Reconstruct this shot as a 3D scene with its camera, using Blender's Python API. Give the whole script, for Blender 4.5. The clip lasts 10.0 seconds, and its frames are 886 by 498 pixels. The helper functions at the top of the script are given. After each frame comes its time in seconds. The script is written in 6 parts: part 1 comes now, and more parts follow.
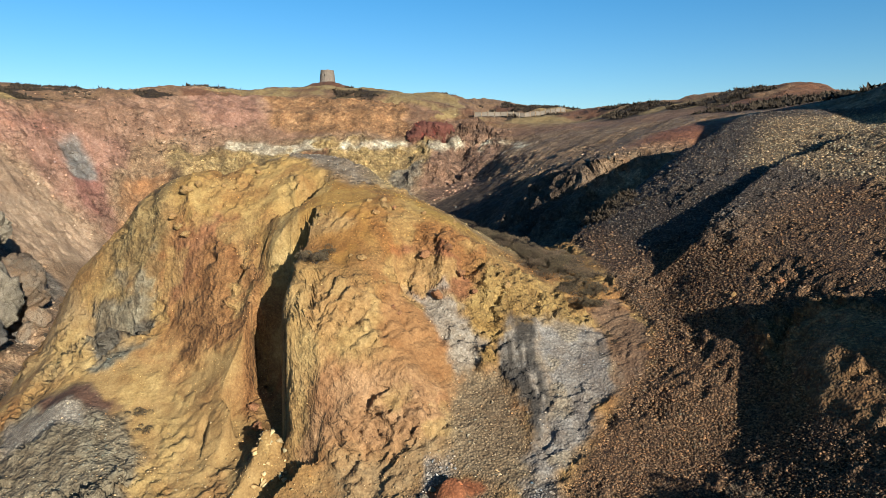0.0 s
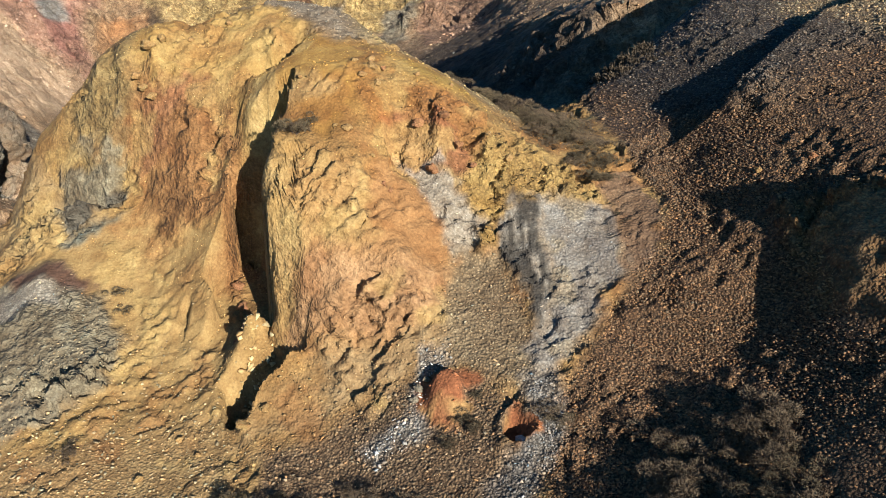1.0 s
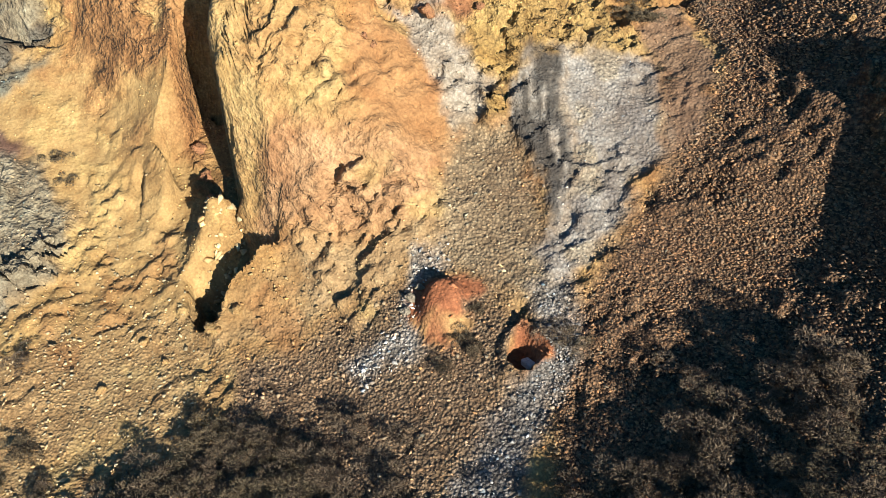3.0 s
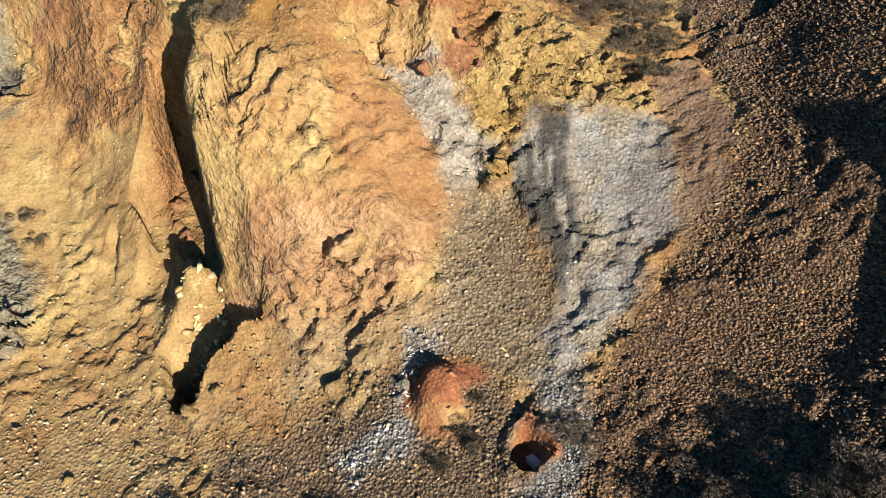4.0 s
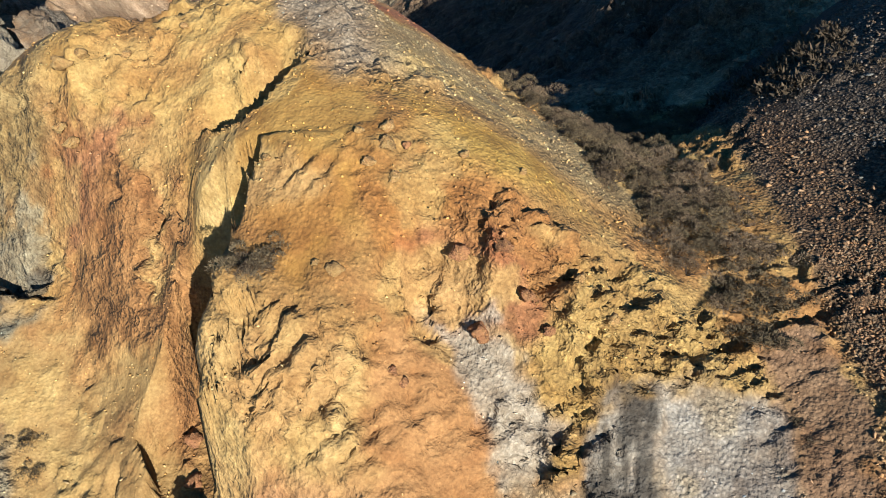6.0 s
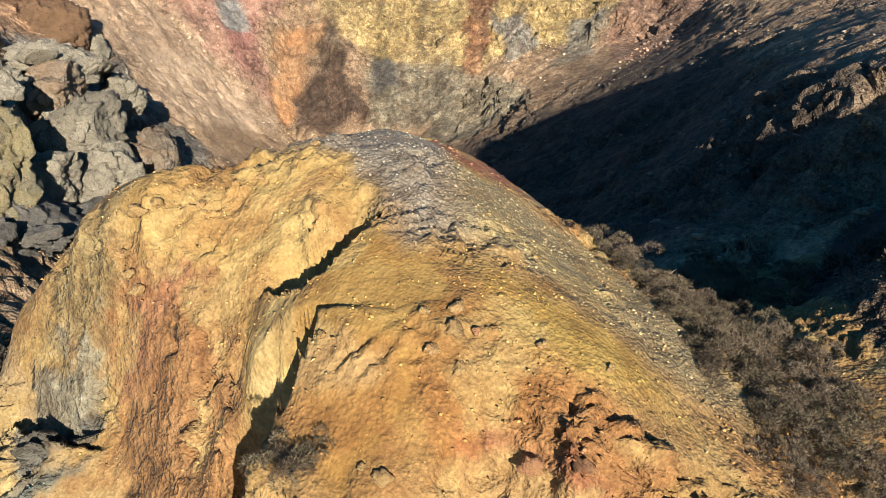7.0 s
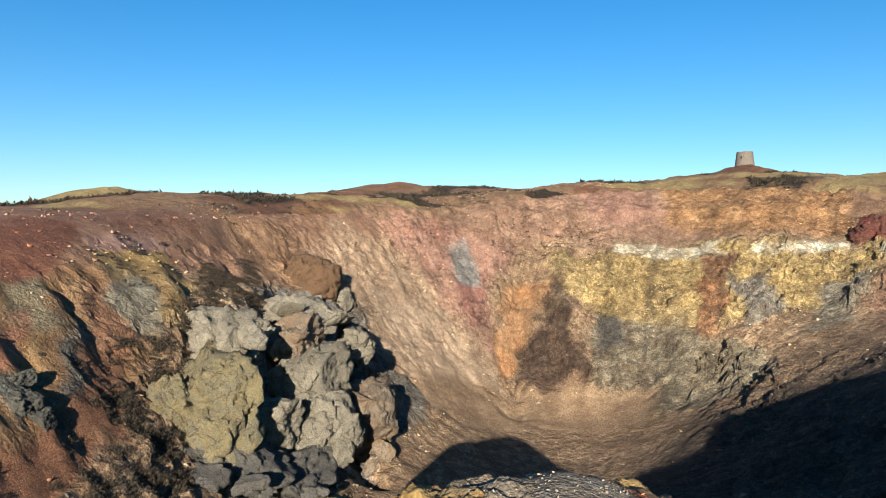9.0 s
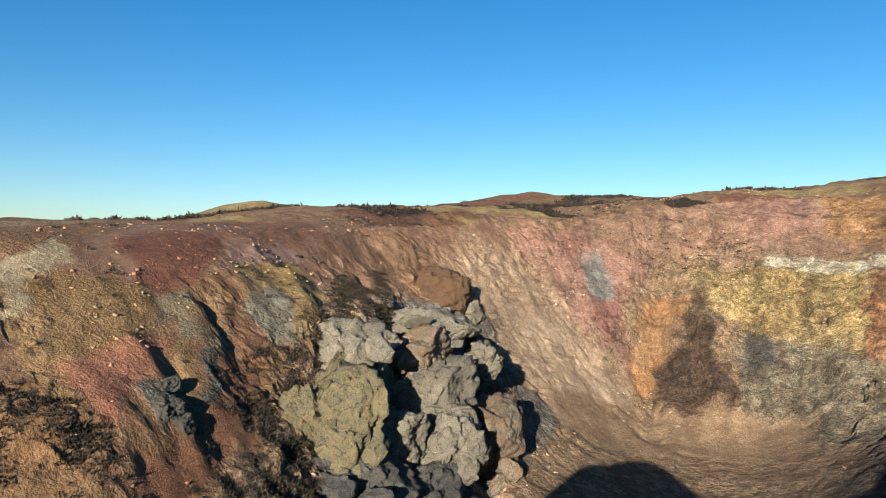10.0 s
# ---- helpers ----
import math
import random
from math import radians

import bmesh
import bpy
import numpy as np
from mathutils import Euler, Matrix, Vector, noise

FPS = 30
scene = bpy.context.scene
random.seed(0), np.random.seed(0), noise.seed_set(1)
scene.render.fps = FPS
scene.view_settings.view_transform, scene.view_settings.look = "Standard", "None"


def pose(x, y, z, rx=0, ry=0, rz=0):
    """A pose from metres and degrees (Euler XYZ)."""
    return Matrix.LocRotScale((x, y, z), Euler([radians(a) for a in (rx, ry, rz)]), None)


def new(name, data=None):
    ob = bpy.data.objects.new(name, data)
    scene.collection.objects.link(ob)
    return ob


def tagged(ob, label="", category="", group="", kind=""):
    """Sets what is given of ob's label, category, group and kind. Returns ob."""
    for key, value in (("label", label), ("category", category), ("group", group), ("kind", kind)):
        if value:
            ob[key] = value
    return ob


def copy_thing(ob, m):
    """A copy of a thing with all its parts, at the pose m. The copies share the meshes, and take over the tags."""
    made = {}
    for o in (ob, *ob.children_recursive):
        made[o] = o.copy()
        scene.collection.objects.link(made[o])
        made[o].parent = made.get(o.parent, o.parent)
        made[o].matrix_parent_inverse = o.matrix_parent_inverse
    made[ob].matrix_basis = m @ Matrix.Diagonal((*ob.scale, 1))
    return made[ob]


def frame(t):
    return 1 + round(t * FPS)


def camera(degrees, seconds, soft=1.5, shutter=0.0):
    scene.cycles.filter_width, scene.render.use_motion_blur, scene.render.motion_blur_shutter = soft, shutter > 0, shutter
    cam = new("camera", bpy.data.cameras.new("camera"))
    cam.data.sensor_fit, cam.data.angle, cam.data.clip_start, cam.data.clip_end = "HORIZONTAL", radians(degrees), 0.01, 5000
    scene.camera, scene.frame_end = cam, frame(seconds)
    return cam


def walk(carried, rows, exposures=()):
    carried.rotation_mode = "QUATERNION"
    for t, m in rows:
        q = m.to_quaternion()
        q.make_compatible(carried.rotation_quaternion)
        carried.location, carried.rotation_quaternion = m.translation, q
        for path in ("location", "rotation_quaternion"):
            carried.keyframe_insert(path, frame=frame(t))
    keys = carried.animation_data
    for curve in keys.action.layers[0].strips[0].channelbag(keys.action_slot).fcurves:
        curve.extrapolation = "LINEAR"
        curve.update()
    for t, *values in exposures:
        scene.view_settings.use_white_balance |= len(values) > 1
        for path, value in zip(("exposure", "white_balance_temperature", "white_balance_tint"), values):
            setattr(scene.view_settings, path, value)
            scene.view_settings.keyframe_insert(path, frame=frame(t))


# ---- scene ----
cam = camera(65.77, 10.0, soft=0.6)
PATH = [
    (0.0, pose(0.000, 0.000, 29.650, 83.201, 0.116, -0.014)),
    (0.5, pose(0.019, 1.580, 29.983, 77.368, 0.020, -0.159)),
    (1.0, pose(0.074, 3.132, 30.299, 70.398, -0.034, -0.230)),
    (1.5, pose(0.170, 4.685, 30.599, 62.337, -0.046, -0.220)),
    (2.0, pose(0.286, 6.200, 30.906, 54.025, -0.047, -0.146)),
    (2.5, pose(0.383, 7.818, 31.341, 51.375, 0.061, 0.319)),
    (4.0, pose(0.413, 12.315, 32.447, 51.537, -0.144, 0.268)),
    (4.5, pose(0.507, 13.787, 32.846, 51.580, -0.085, 0.381)),
    (5.0, pose(0.598, 15.269, 33.221, 53.713, -0.069, 1.989)),
    (6.5, pose(0.540, 19.695, 34.669, 64.484, 0.186, 10.635)),
    (7.0, pose(0.473, 21.121, 35.048, 69.373, 0.166, 15.019)),
    (7.5, pose(0.347, 22.540, 35.441, 74.486, 0.130, 19.294)),
    (8.0, pose(0.120, 24.008, 35.801, 79.596, 0.106, 23.566)),
    (8.5, pose(-0.133, 25.413, 36.208, 84.640, 0.047, 28.207)),
    (9.0, pose(-0.421, 26.706, 36.711, 89.555, -0.043, 33.917)),
    (9.5, pose(-0.663, 27.920, 37.007, 90.264, -0.126, 39.483)),
    (10.0, pose(-0.896, 28.989, 37.319, 90.287, -0.200, 45.159)),
]
walk(cam, PATH, [(0.0, 1.25), (2.5, 1.85), (4.5, 1.57), (6.5, 1.55), (7.0, 1.65), (8.0, 1.68), (9.0, 1.42), (10.0, 1.28)])

# ---- light ----
SUN_TO = Vector((0.475, -0.84, 0.262)).normalized()     # from the place towards the sun
world = bpy.data.worlds.new("sky")
scene.world = world
world.use_nodes = True
wn = world.node_tree.nodes
sky = wn.new("ShaderNodeTexSky")
sky.sky_type, sky.sun_disc = "NISHITA", False
sky.sun_elevation = math.asin(SUN_TO.z)
sky.sun_rotation = math.atan2(SUN_TO.x, SUN_TO.y)
sky.altitude, sky.air_density, sky.dust_density, sky.ozone_density = 100, 1.0, 0.4, 3.5
clear = wn.new("ShaderNodeHueSaturation")
clear.inputs["Saturation"].default_value = 1.3
world.node_tree.links.new(sky.outputs[0], clear.inputs["Color"])
world.node_tree.links.new(clear.outputs[0], wn["Background"].inputs[0])
wn["Background"].inputs[1].default_value = 0.064
sun = new("sun", bpy.data.lights.new("sun", "SUN"))
sun.data.energy, sun.data.angle, sun.data.color = 5.0, radians(0.5), (1.0, 0.94, 0.83)
sun.rotation_euler = SUN_TO.to_track_quat("Z", "Y").to_euler()


# ---- number helpers ----
CHANCE = np.random.default_rng(7).uniform(-1, 1, 1 << 16)


def lattice(ix, iy, iz, seed):
    """A random number from -1 to 1 for each lattice point."""
    h = ix * 73856093 ^ iy * 19349663 ^ (iz * 83492791 + seed * 2654435)
    return CHANCE[(h ^ (h >> 15)) & 0xFFFF]


def grain(p, size, seed=0):
    """Smooth value noise of points p (n, 3), -1 to 1."""
    q = p / size
    i = np.floor(q).astype(np.int64)
    f = q - i
    f = f * f * f * (f * (f * 6 - 15) + 10)
    out = 0
    for dx in (0, 1):
        wx = f[:, 0] if dx else 1 - f[:, 0]
        for dy in (0, 1):
            wy = f[:, 1] if dy else 1 - f[:, 1]
            for dz in (0, 1):
                wz = f[:, 2] if dz else 1 - f[:, 2]
                out = out + wx * wy * wz * lattice(i[:, 0] + dx, i[:, 1] + dy, i[:, 2] + dz, seed)
    return out


def fbm(p, size, octaves, seed=0, gain=0.5):
    total, a = 0, 1.0
    for k in range(octaves):
        total = total + a * grain(p, size / 2.03 ** k, seed + 17 * k)
        a *= gain
    return total


def ridged(p, size, octaves, seed=0):
    total, a = 0, 1.0
    for k in range(octaves):
        total = total + a * (1 - 2 * np.abs(grain(p, size / 2.1 ** k, seed + 31 * k)))
        a *= 0.5
    return total


def cells(p, size, seed=0):
    """Cellular noise: distance to the nearest and second nearest seed, and the nearest one's random number."""
    q = p / size
    i = np.floor(q).astype(np.int64)
    d1 = np.full(len(p), 9.0)
    d2 = np.full(len(p), 9.0)
    who = np.zeros(len(p))
    for dx in (-1, 0, 1):
        for dy in (-1, 0, 1):
            for dz in (-1, 0, 1):
                jx, jy, jz = i[:, 0] + dx, i[:, 1] + dy, i[:, 2] + dz
                cx = jx + 0.5 + 0.45 * lattice(jx, jy, jz, seed)
                cy = jy + 0.5 + 0.45 * lattice(jx, jy, jz, seed + 1)
                cz = jz + 0.5 + 0.45 * lattice(jx, jy, jz, seed + 2)
                d = np.sqrt((q[:, 0] - cx) ** 2 + (q[:, 1] - cy) ** 2 + (q[:, 2] - cz) ** 2)
                near = d < d1
                d2 = np.where(near, d1, np.minimum(d2, d))
                who = np.where(near, lattice(jx, jy, jz, seed + 3), who)
                d1 = np.minimum(d1, d)
    return d1, d2, who


def ramp(v, a, b):
    """0 at a, 1 at b, smooth between."""
    t = np.clip((v - a) / (b - a), 0, 1)
    return t * t * (3 - 2 * t)


def line_dist(x, y, pts):
    """Distance in plan to a polyline, the way along it in metres, and the side (above 0: left of it)."""
    best = np.full(x.shape, 1e9)
    along = np.zeros(x.shape)
    side = np.zeros(x.shape)
    run = 0.0
    for (ax, ay), (bx, by) in zip(pts[:-1], pts[1:]):
        ux, uy = bx - ax, by - ay
        n = math.hypot(ux, uy)
        t = np.clip(((x - ax) * ux + (y - ay) * uy) / n ** 2, 0, 1)
        d = np.hypot(x - ax - t * ux, y - ay - t * uy)
        near = d < best
        best = np.where(near, d, best)
        along = np.where(near, run + t * n, along)
        side = np.where(near, np.sign(ux * (y - ay) - uy * (x - ax)), side)
        run += n
    return best, along, side


def inside(x, y, pts, soft=0.5):
    """1 within a polygon in plan, 0 outside it, with a soft edge."""
    n = len(pts)
    hit = np.zeros(x.shape, bool)
    for (ax, ay), (bx, by) in zip(pts, pts[1:] + pts[:1]):
        cross = ((ay > y) != (by > y)) & (x < (bx - ax) * (y - ay) / (by - ay + 1e-12) + ax)
        hit ^= cross
    d, _, _ = line_dist(x, y, pts + pts[:1])
    return ramp(np.where(hit, d, -d), -soft, soft)


# ---- shape of the land: break lines, each a run of x, y, z ----
BREAKS = []


def brk(*pts, step=3.0):
    for (a, b) in zip(pts[:-1], pts[1:]):
        n = max(1, int(math.dist(a[:2], b[:2]) / step))
        for k in range(n):
            BREAKS.append([a[i] + (b[i] - a[i]) * k / n for i in range(3)])
    BREAKS.append(list(pts[-1]))


# the knoll: crest, shoulders, foot
brk((-23, 41, 21.6), (-21.4, 40.2, 23.6), (-19.8, 39.6, 25.2), (-17.6, 39.3, 26.9), (-16, 39, 27.7), (-12.9, 40.7, 29.1), (-10.9, 42.4, 29.9), (-7.9, 44.2, 30.5), (-6.4, 47.5, 28.9), (-3.8, 50.4, 26))
brk((-6, 41.3, 30.4), (-4, 41.2, 29.2), (-1.5, 42.7, 27.1), (0.7, 43.6, 26))
brk((-6.6, 38.2, 28.7), (-4.3, 36.4, 28.3), (-3.3, 34.8, 27.7), (-2.7, 33.4, 26.1), (-3.4, 32.2, 25))
brk((0.7, 43.6, 26), (1.9, 38, 26.1), (3.9, 38.7, 24.9))
brk((-0.9, 33.8, 26.1), (-0.05, 33.15, 26.1), (1.2, 33.5, 25.3), (3.7, 35.4, 24.6), (2.9, 32.8, 24), (4.1, 32.4, 22.3))
brk((-1.7, 33.0, 23.9), (-0.95, 32.95, 23.6), (-0.4, 32.6, 23.3), (0.8, 32.3, 22.9), step=1.0)
brk((-5.2, 30.5, 23.5), (-3.4, 32.0, 24.7), (-1.4, 32.0, 23.3), (1.8, 31.3, 20.9), (4.8, 28.4, 19.1))
brk((-5.4, 28.2, 16.8), (-4.4, 29, 20.4), (-1.7, 28.9, 21.0), (0.15, 29.9, 20.2), (1.8, 31.3, 20.9), step=1.5)
brk((-1.2, 28.2, 19.0), (0.1, 29.1, 19.3))
brk((-5.8, 34.3, 26.8), (-6, 32.4, 24.9), (-6, 30.6, 22.9), (-5.9, 29.5, 21.5), (-5.7, 28.8, 19.6))
brk((-7.0, 32.3, 24.4), (-7.2, 31.3, 23.7), (-6.8, 30.5, 22.8), (-6.5, 29.7, 21.8), step=0.8)
brk((-14.4, 38.8, 28.4), (-11.7, 38.6, 27.6), (-9.1, 37, 26.9), (-8, 35, 26.2))
brk((-19.8, 38.3, 21.2), (-18.4, 38.3, 21.6), (-16.3, 38.0, 21.9), (-14.9, 37.3, 21.8), (-13.5, 36.9, 22.9), (-12.3, 36.8, 24.4), (-11, 37.2, 25.2))
brk((-18.6, 36.9, 20.2), (-16.5, 36.6, 20.2), (-16.3, 34.8, 19.0), (-18.8, 33.1, 18.2))
brk((-17.4, 38.9, 24.6), (-15.4, 38.5, 25.4))
brk((-10.3, 36.0, 23.2), (-11.8, 35.2, 21.0), (-13.4, 35.8, 20.1), (-13.1, 33.9, 18.1), (-13.9, 31, 16))
brk((-8.4, 33.4, 22.5), (-8.6, 30.5, 16.9), (-8.4, 26.3, 14.4))
brk((-23, 37.6, 18.7), (-18, 33.2, 18.0), (-15.6, 30, 16), (-14.2, 24.6, 13.8))
brk((-7.2, 26.3, 14.5), (-4, 26.6, 16), (-2.8, 27.6, 17.3), (-1.5, 24.7, 15.6))
# the gully in front of it
brk((-30, 21, 10), (-18, 21, 12), (-12.2, 21.6, 12.8), (-8.1, 23.5, 13.6), (-5.2, 24.1, 14.2), (-3.5, 23.5, 13.9), (-1.2, 21.8, 14.3), (1.6, 20, 14.4))
brk((-20, 12, 11.5), (-8, 15, 13), (0, 15, 13.4), (3.4, 17, 14.4))
brk((0, 25.4, 16.6), (2.9, 23.9, 16.4), (3.4, 19.3, 14.9), (1.5, 14, 13.5), (-1, 5, 11.5))
brk((2.9, 23.9, 16.4), (4.4, 24.6, 16.7), (6, 24.8, 17.2), (8.5, 27, 18.8), (9.8, 27.7, 20), (9.6, 32.7, 21.9), (8.9, 35, 22.8))
brk((7.3, 29, 19.5), (7.8, 33, 21.8))
brk((5, 22, 15.7), (7.1, 22.8, 16.8), (8.4, 25.6, 18.1), (11, 25.1, 18.9), (12.3, 27, 20.5))
brk((5.2, 19, 15.3), (7.7, 18.9, 16.3), (9.5, 19.5, 17.3), (11.2, 22, 18.5), (12.6, 26.4, 20.1))
brk((14.4, 25.2, 22.4), (16.2, 29.3, 24.2))
# the spoil slope beside it
brk((12.1, 35.2, 23.3), (15, 33, 24.8), (19.6, 32, 26.3), (27, 31, 28.5), (42, 30, 34))
brk((12.7, 36.3, 24.2), (11.9, 41.1, 25.1), (8.0, 43.5, 24.3), (5.2, 43.5, 24.0))
brk((15.3, 36.5, 26.4), (20.3, 35.2, 27.3), (28, 38, 30.5), (45, 42, 39))
brk((16.7, 45.4, 28.8), (21, 42.4, 29.1), (28, 49, 31.7), (38, 57, 34.2), (45, 47, 42), (50, 58, 44.5), (57, 70, 45.5))
brk((60, 50, 49), (66, 66, 48), step=6)
brk((2.6, 75.7, 19.8), (10.5, 76.2, 26.9), (17.7, 71, 30.9), (26, 78, 33), (35.4, 86.8, 35.1), (52, 95, 38))
brk((8.9, 45.3, 25.2), (11.1, 48.7, 26.3), (13.6, 52.3, 27.3), (19.3, 56.8, 30.5), (26.2, 62.8, 33.8), (32.2, 64.4, 34.6), (39, 63, 35.0))
brk((6, 50, 21.4), (10.5, 57, 22.0), (16, 62.5, 24.6), (23, 69, 28), (31, 73, 30.5), (40, 77, 33))
brk((13.5, 11.2, 18.1), (16.4, 12.7, 20.5), (17.6, 13.3, 21.5), (19.3, 14.3, 23.1), (20.2, 14.8, 23.9), (20.7, 15.1, 27.6), (21.8, 15.7, 28.0), (25, 17.5, 27.6), step=0.8)
brk((12, 16.6, 18.2), (14, 18, 19.6), (15.6, 17.4, 20.6), (17.6, 16.4, 21.6))
brk((16, 4, 17.5), (22, 8, 22.5), (28, 10, 25))
brk((21, 20, 24.6), (28, 22, 27.6), (40, 24, 34))
brk((12, 4, 16), (20, -2, 23), (30, -10, 28), (45, -25, 33))
brk((9.9, 82.3, 26.5), (16, 110, 28), (24, 135, 31), (41.3, 130, 37.5))
# the pit: floor, foot of the wall, wall, rim
brk((-16, 52, 16), (-22, 62, 8), (-32, 80, 2), (-40, 110, 0), (-48, 135, 0), (-54.8, 150, 1.5))
brk((-25, 44, 13), (-38, 52, 9), (-48, 62, 8), (-57, 80, 5), (-63, 98, 7), (-70, 112, 9), (-75, 128, 9), (-74, 145, 8), (-62, 158, 5.5), (-46, 162, 6), (-29.5, 162, 10), (-19, 158, 15), (-10, 135, 13), (0, 100, 13))
brk((-60, 72, 12.5), (-66, 71.5, 18), (-70.6, 71.8, 22.5), (-76, 72, 27), (-82, 73, 33.4))
brk((-52, 46, 16), (-58, 51.5, 18.4), (-62.2, 59, 19.3), (-69.6, 83.8, 18), (-74.5, 101, 15.5), (-79, 113, 16), (-83, 128, 16.5), (-81, 146, 16), (-71, 164, 15))
brk((-73, 88, 23.4), (-80, 98.5, 25), (-88, 113, 25.5), (-92, 128, 26), (-89, 146, 26), (-80, 164, 26), (-65, 177, 26), (-50, 182, 27), (-35, 182, 26.5), (-14, 180, 24), (-3, 184, 26.5), (7, 180, 27), (13, 160, 27))
brk((-36, 30, 9.5), (-46, 38, 11), (-53, 43, 14.5), (-58, 46.5, 20), (-63, 50.7, 24.0), (-66, 56, 23.2), (-76, 65, 29.0), (-82, 73, 33.4), (-90, 89, 33.3), (-95, 100, 33.5), (-99, 114, 34), (-100, 130, 34.5), (-96, 148, 34.5), (-86, 168, 34.6), (-70, 184, 34.8), (-54, 191, 35), (-36, 193, 35), (-20, 195, 34.5), (-6, 199, 35), (5, 197, 34.6), (13, 188, 33), (17, 170, 32), (24, 150, 33))
brk((-90, 26, 36), (-89, 50, 38), (-93, 75, 39.5), (-99, 92, 40.3), (-104, 110, 41), (-106, 128, 41.8), (-102, 148, 42), (-92, 168, 42), (-76, 186, 42.3), (-58, 198, 42.4), (-40, 202, 42), (-22, 204, 42.2), (-6, 209, 42.6), (8, 206, 41), (20, 200, 40.4), (40, 190, 42))
brk((-104, 24, 38), (-101, 50, 40), (-104, 72, 41), (-109, 92, 41.8), (-114, 110, 44), (-116, 128, 45), (-112, 152, 46.5), (-101, 174, 48.5), (-84, 194, 50), (-62, 207, 50.5), (-42, 211, 50.5), (-20, 214, 49.5), (0, 219, 48), (20, 214, 44), (42, 206, 43), step=6)
# the plateau behind the rim, out to the horizon
brk((-115, 10, 40), (-128, 60, 42), (-148, 104, 44.2), (-145, 130, 47.5), (-134, 168, 49.5), (-123, 195, 50), (-98, 209, 51), (-80, 238, 55), (-66, 264, 57.5), (-54, 280, 60.8), (-47, 286, 61.5), (-40, 284, 60.4), (-17.3, 261, 55.6), (-6, 253, 56), (5.4, 252, 54), (12, 246, 48), (26, 240, 47.6), (42, 240, 48.6), (59, 181, 45.6), (74, 169, 47.4), (85.7, 163, 48.6), (93.7, 158, 45.6), (105, 145, 43.5), step=9)
brk((9.6, 209, 44), (24.4, 221, 45.4), (41.5, 236, 47.4), step=4)
brk((-294, 92, 48), (-287, 119, 48), (-230, 128, 45), (-200, 180, 50), (-173, 222, 57), (-150, 241, 56.5), (-137, 296, 60), (-90, 284, 58.5), (-64, 284, 62), step=14)
brk((-137, 296, 60), (-100, 340, 60), (-20, 340, 56), (30, 305, 57), (80, 300, 49), step=25)
brk((-500, -200, 40), (-600, 300, 40), (-300, 700, 50), (200, 700, 40), (500, 300, 38), (500, -300, 40), (0, -500, 20), (-500, -200, 40), step=120)
brk((-40, -60, 12), (0, -60, 12), (40, -70, 24), (80, -40, 40), step=20)
brk((60, 55, 48), (75, 78, 43), (90, 110, 42), (110, 130, 43), step=10)
BREAKS = np.array(BREAKS)
FAR = np.array([(2600 * math.cos(a), 2600 * math.sin(a), 10.0) for a in np.linspace(0, 6.283, 25)[:-1]])
KNOTS = np.vstack([BREAKS, FAR])


def kernel(ax, ay, bx, by):
    return np.sqrt((ax[:, None] - bx[None]) ** 2 + (ay[:, None] - by[None]) ** 2 + 0.02)


nk = len(KNOTS)
lhs = np.zeros((nk + 1, nk + 1))
lhs[:nk, :nk] = kernel(KNOTS[:, 0], KNOTS[:, 1], KNOTS[:, 0], KNOTS[:, 1]) - np.eye(nk) * 0.08
lhs[:nk, nk] = lhs[nk, :nk] = 1
WEIGHTS = np.linalg.solve(lhs, np.append(KNOTS[:, 2], 0))


def lie(x, y):
    """Height of the smooth land at plan points."""
    x, y = np.asarray(x, float).ravel(), np.asarray(y, float).ravel()
    out = np.empty(len(x))
    x32, y32, kx, ky, w32 = (v.astype(np.float32) for v in (x, y, KNOTS[:, 0], KNOTS[:, 1], WEIGHTS[:nk]))
    for a in range(0, len(x), 20000):
        s = slice(a, a + 20000)
        far = np.sqrt((x32[s, None] - kx) ** 2 + (y32[s, None] - ky) ** 2 + np.float32(0.02))
        out[s] = far @ w32 + WEIGHTS[nk]
    return out


# ---- materials ----
def nodes_of(name, rough=0.9):
    m = bpy.data.materials.new(name)
    m.use_nodes = True
    nt = m.node_tree
    b = nt.nodes["Principled BSDF"]
    b.inputs["Roughness"].default_value = rough
    b.inputs["Specular IOR Level"].default_value = 0.25
    return m, nt, b


def node(nt, kind, **sockets):
    n = nt.nodes.new(kind)
    for k, v in sockets.items():
        n.inputs[k.replace("_", " ")].default_value = v
    return n


def noise_node(nt, coord, scale, detail=4.0, rough=0.6, distort=0.0):
    n = node(nt, "ShaderNodeTexNoise", Scale=scale, Detail=detail, Roughness=rough, Distortion=distort)
    nt.links.new(coord, n.inputs["Vector"])
    return n.outputs["Fac"]


def maprange(nt, value, a, b, c, d):
    n = node(nt, "ShaderNodeMapRange")
    for i, v in enumerate((a, b, c, d)):
        n.inputs[i + 1].default_value = v
    nt.links.new(value, n.inputs[0])
    return n.outputs[0]


def calc(nt, op, a, b):
    n = nt.nodes.new("ShaderNodeMath")
    n.operation = op
    for i, v in enumerate((a, b)):
        if isinstance(v, (int, float)):
            n.inputs[i].default_value = v
        else:
            nt.links.new(v, n.inputs[i])
    return n.outputs[0]


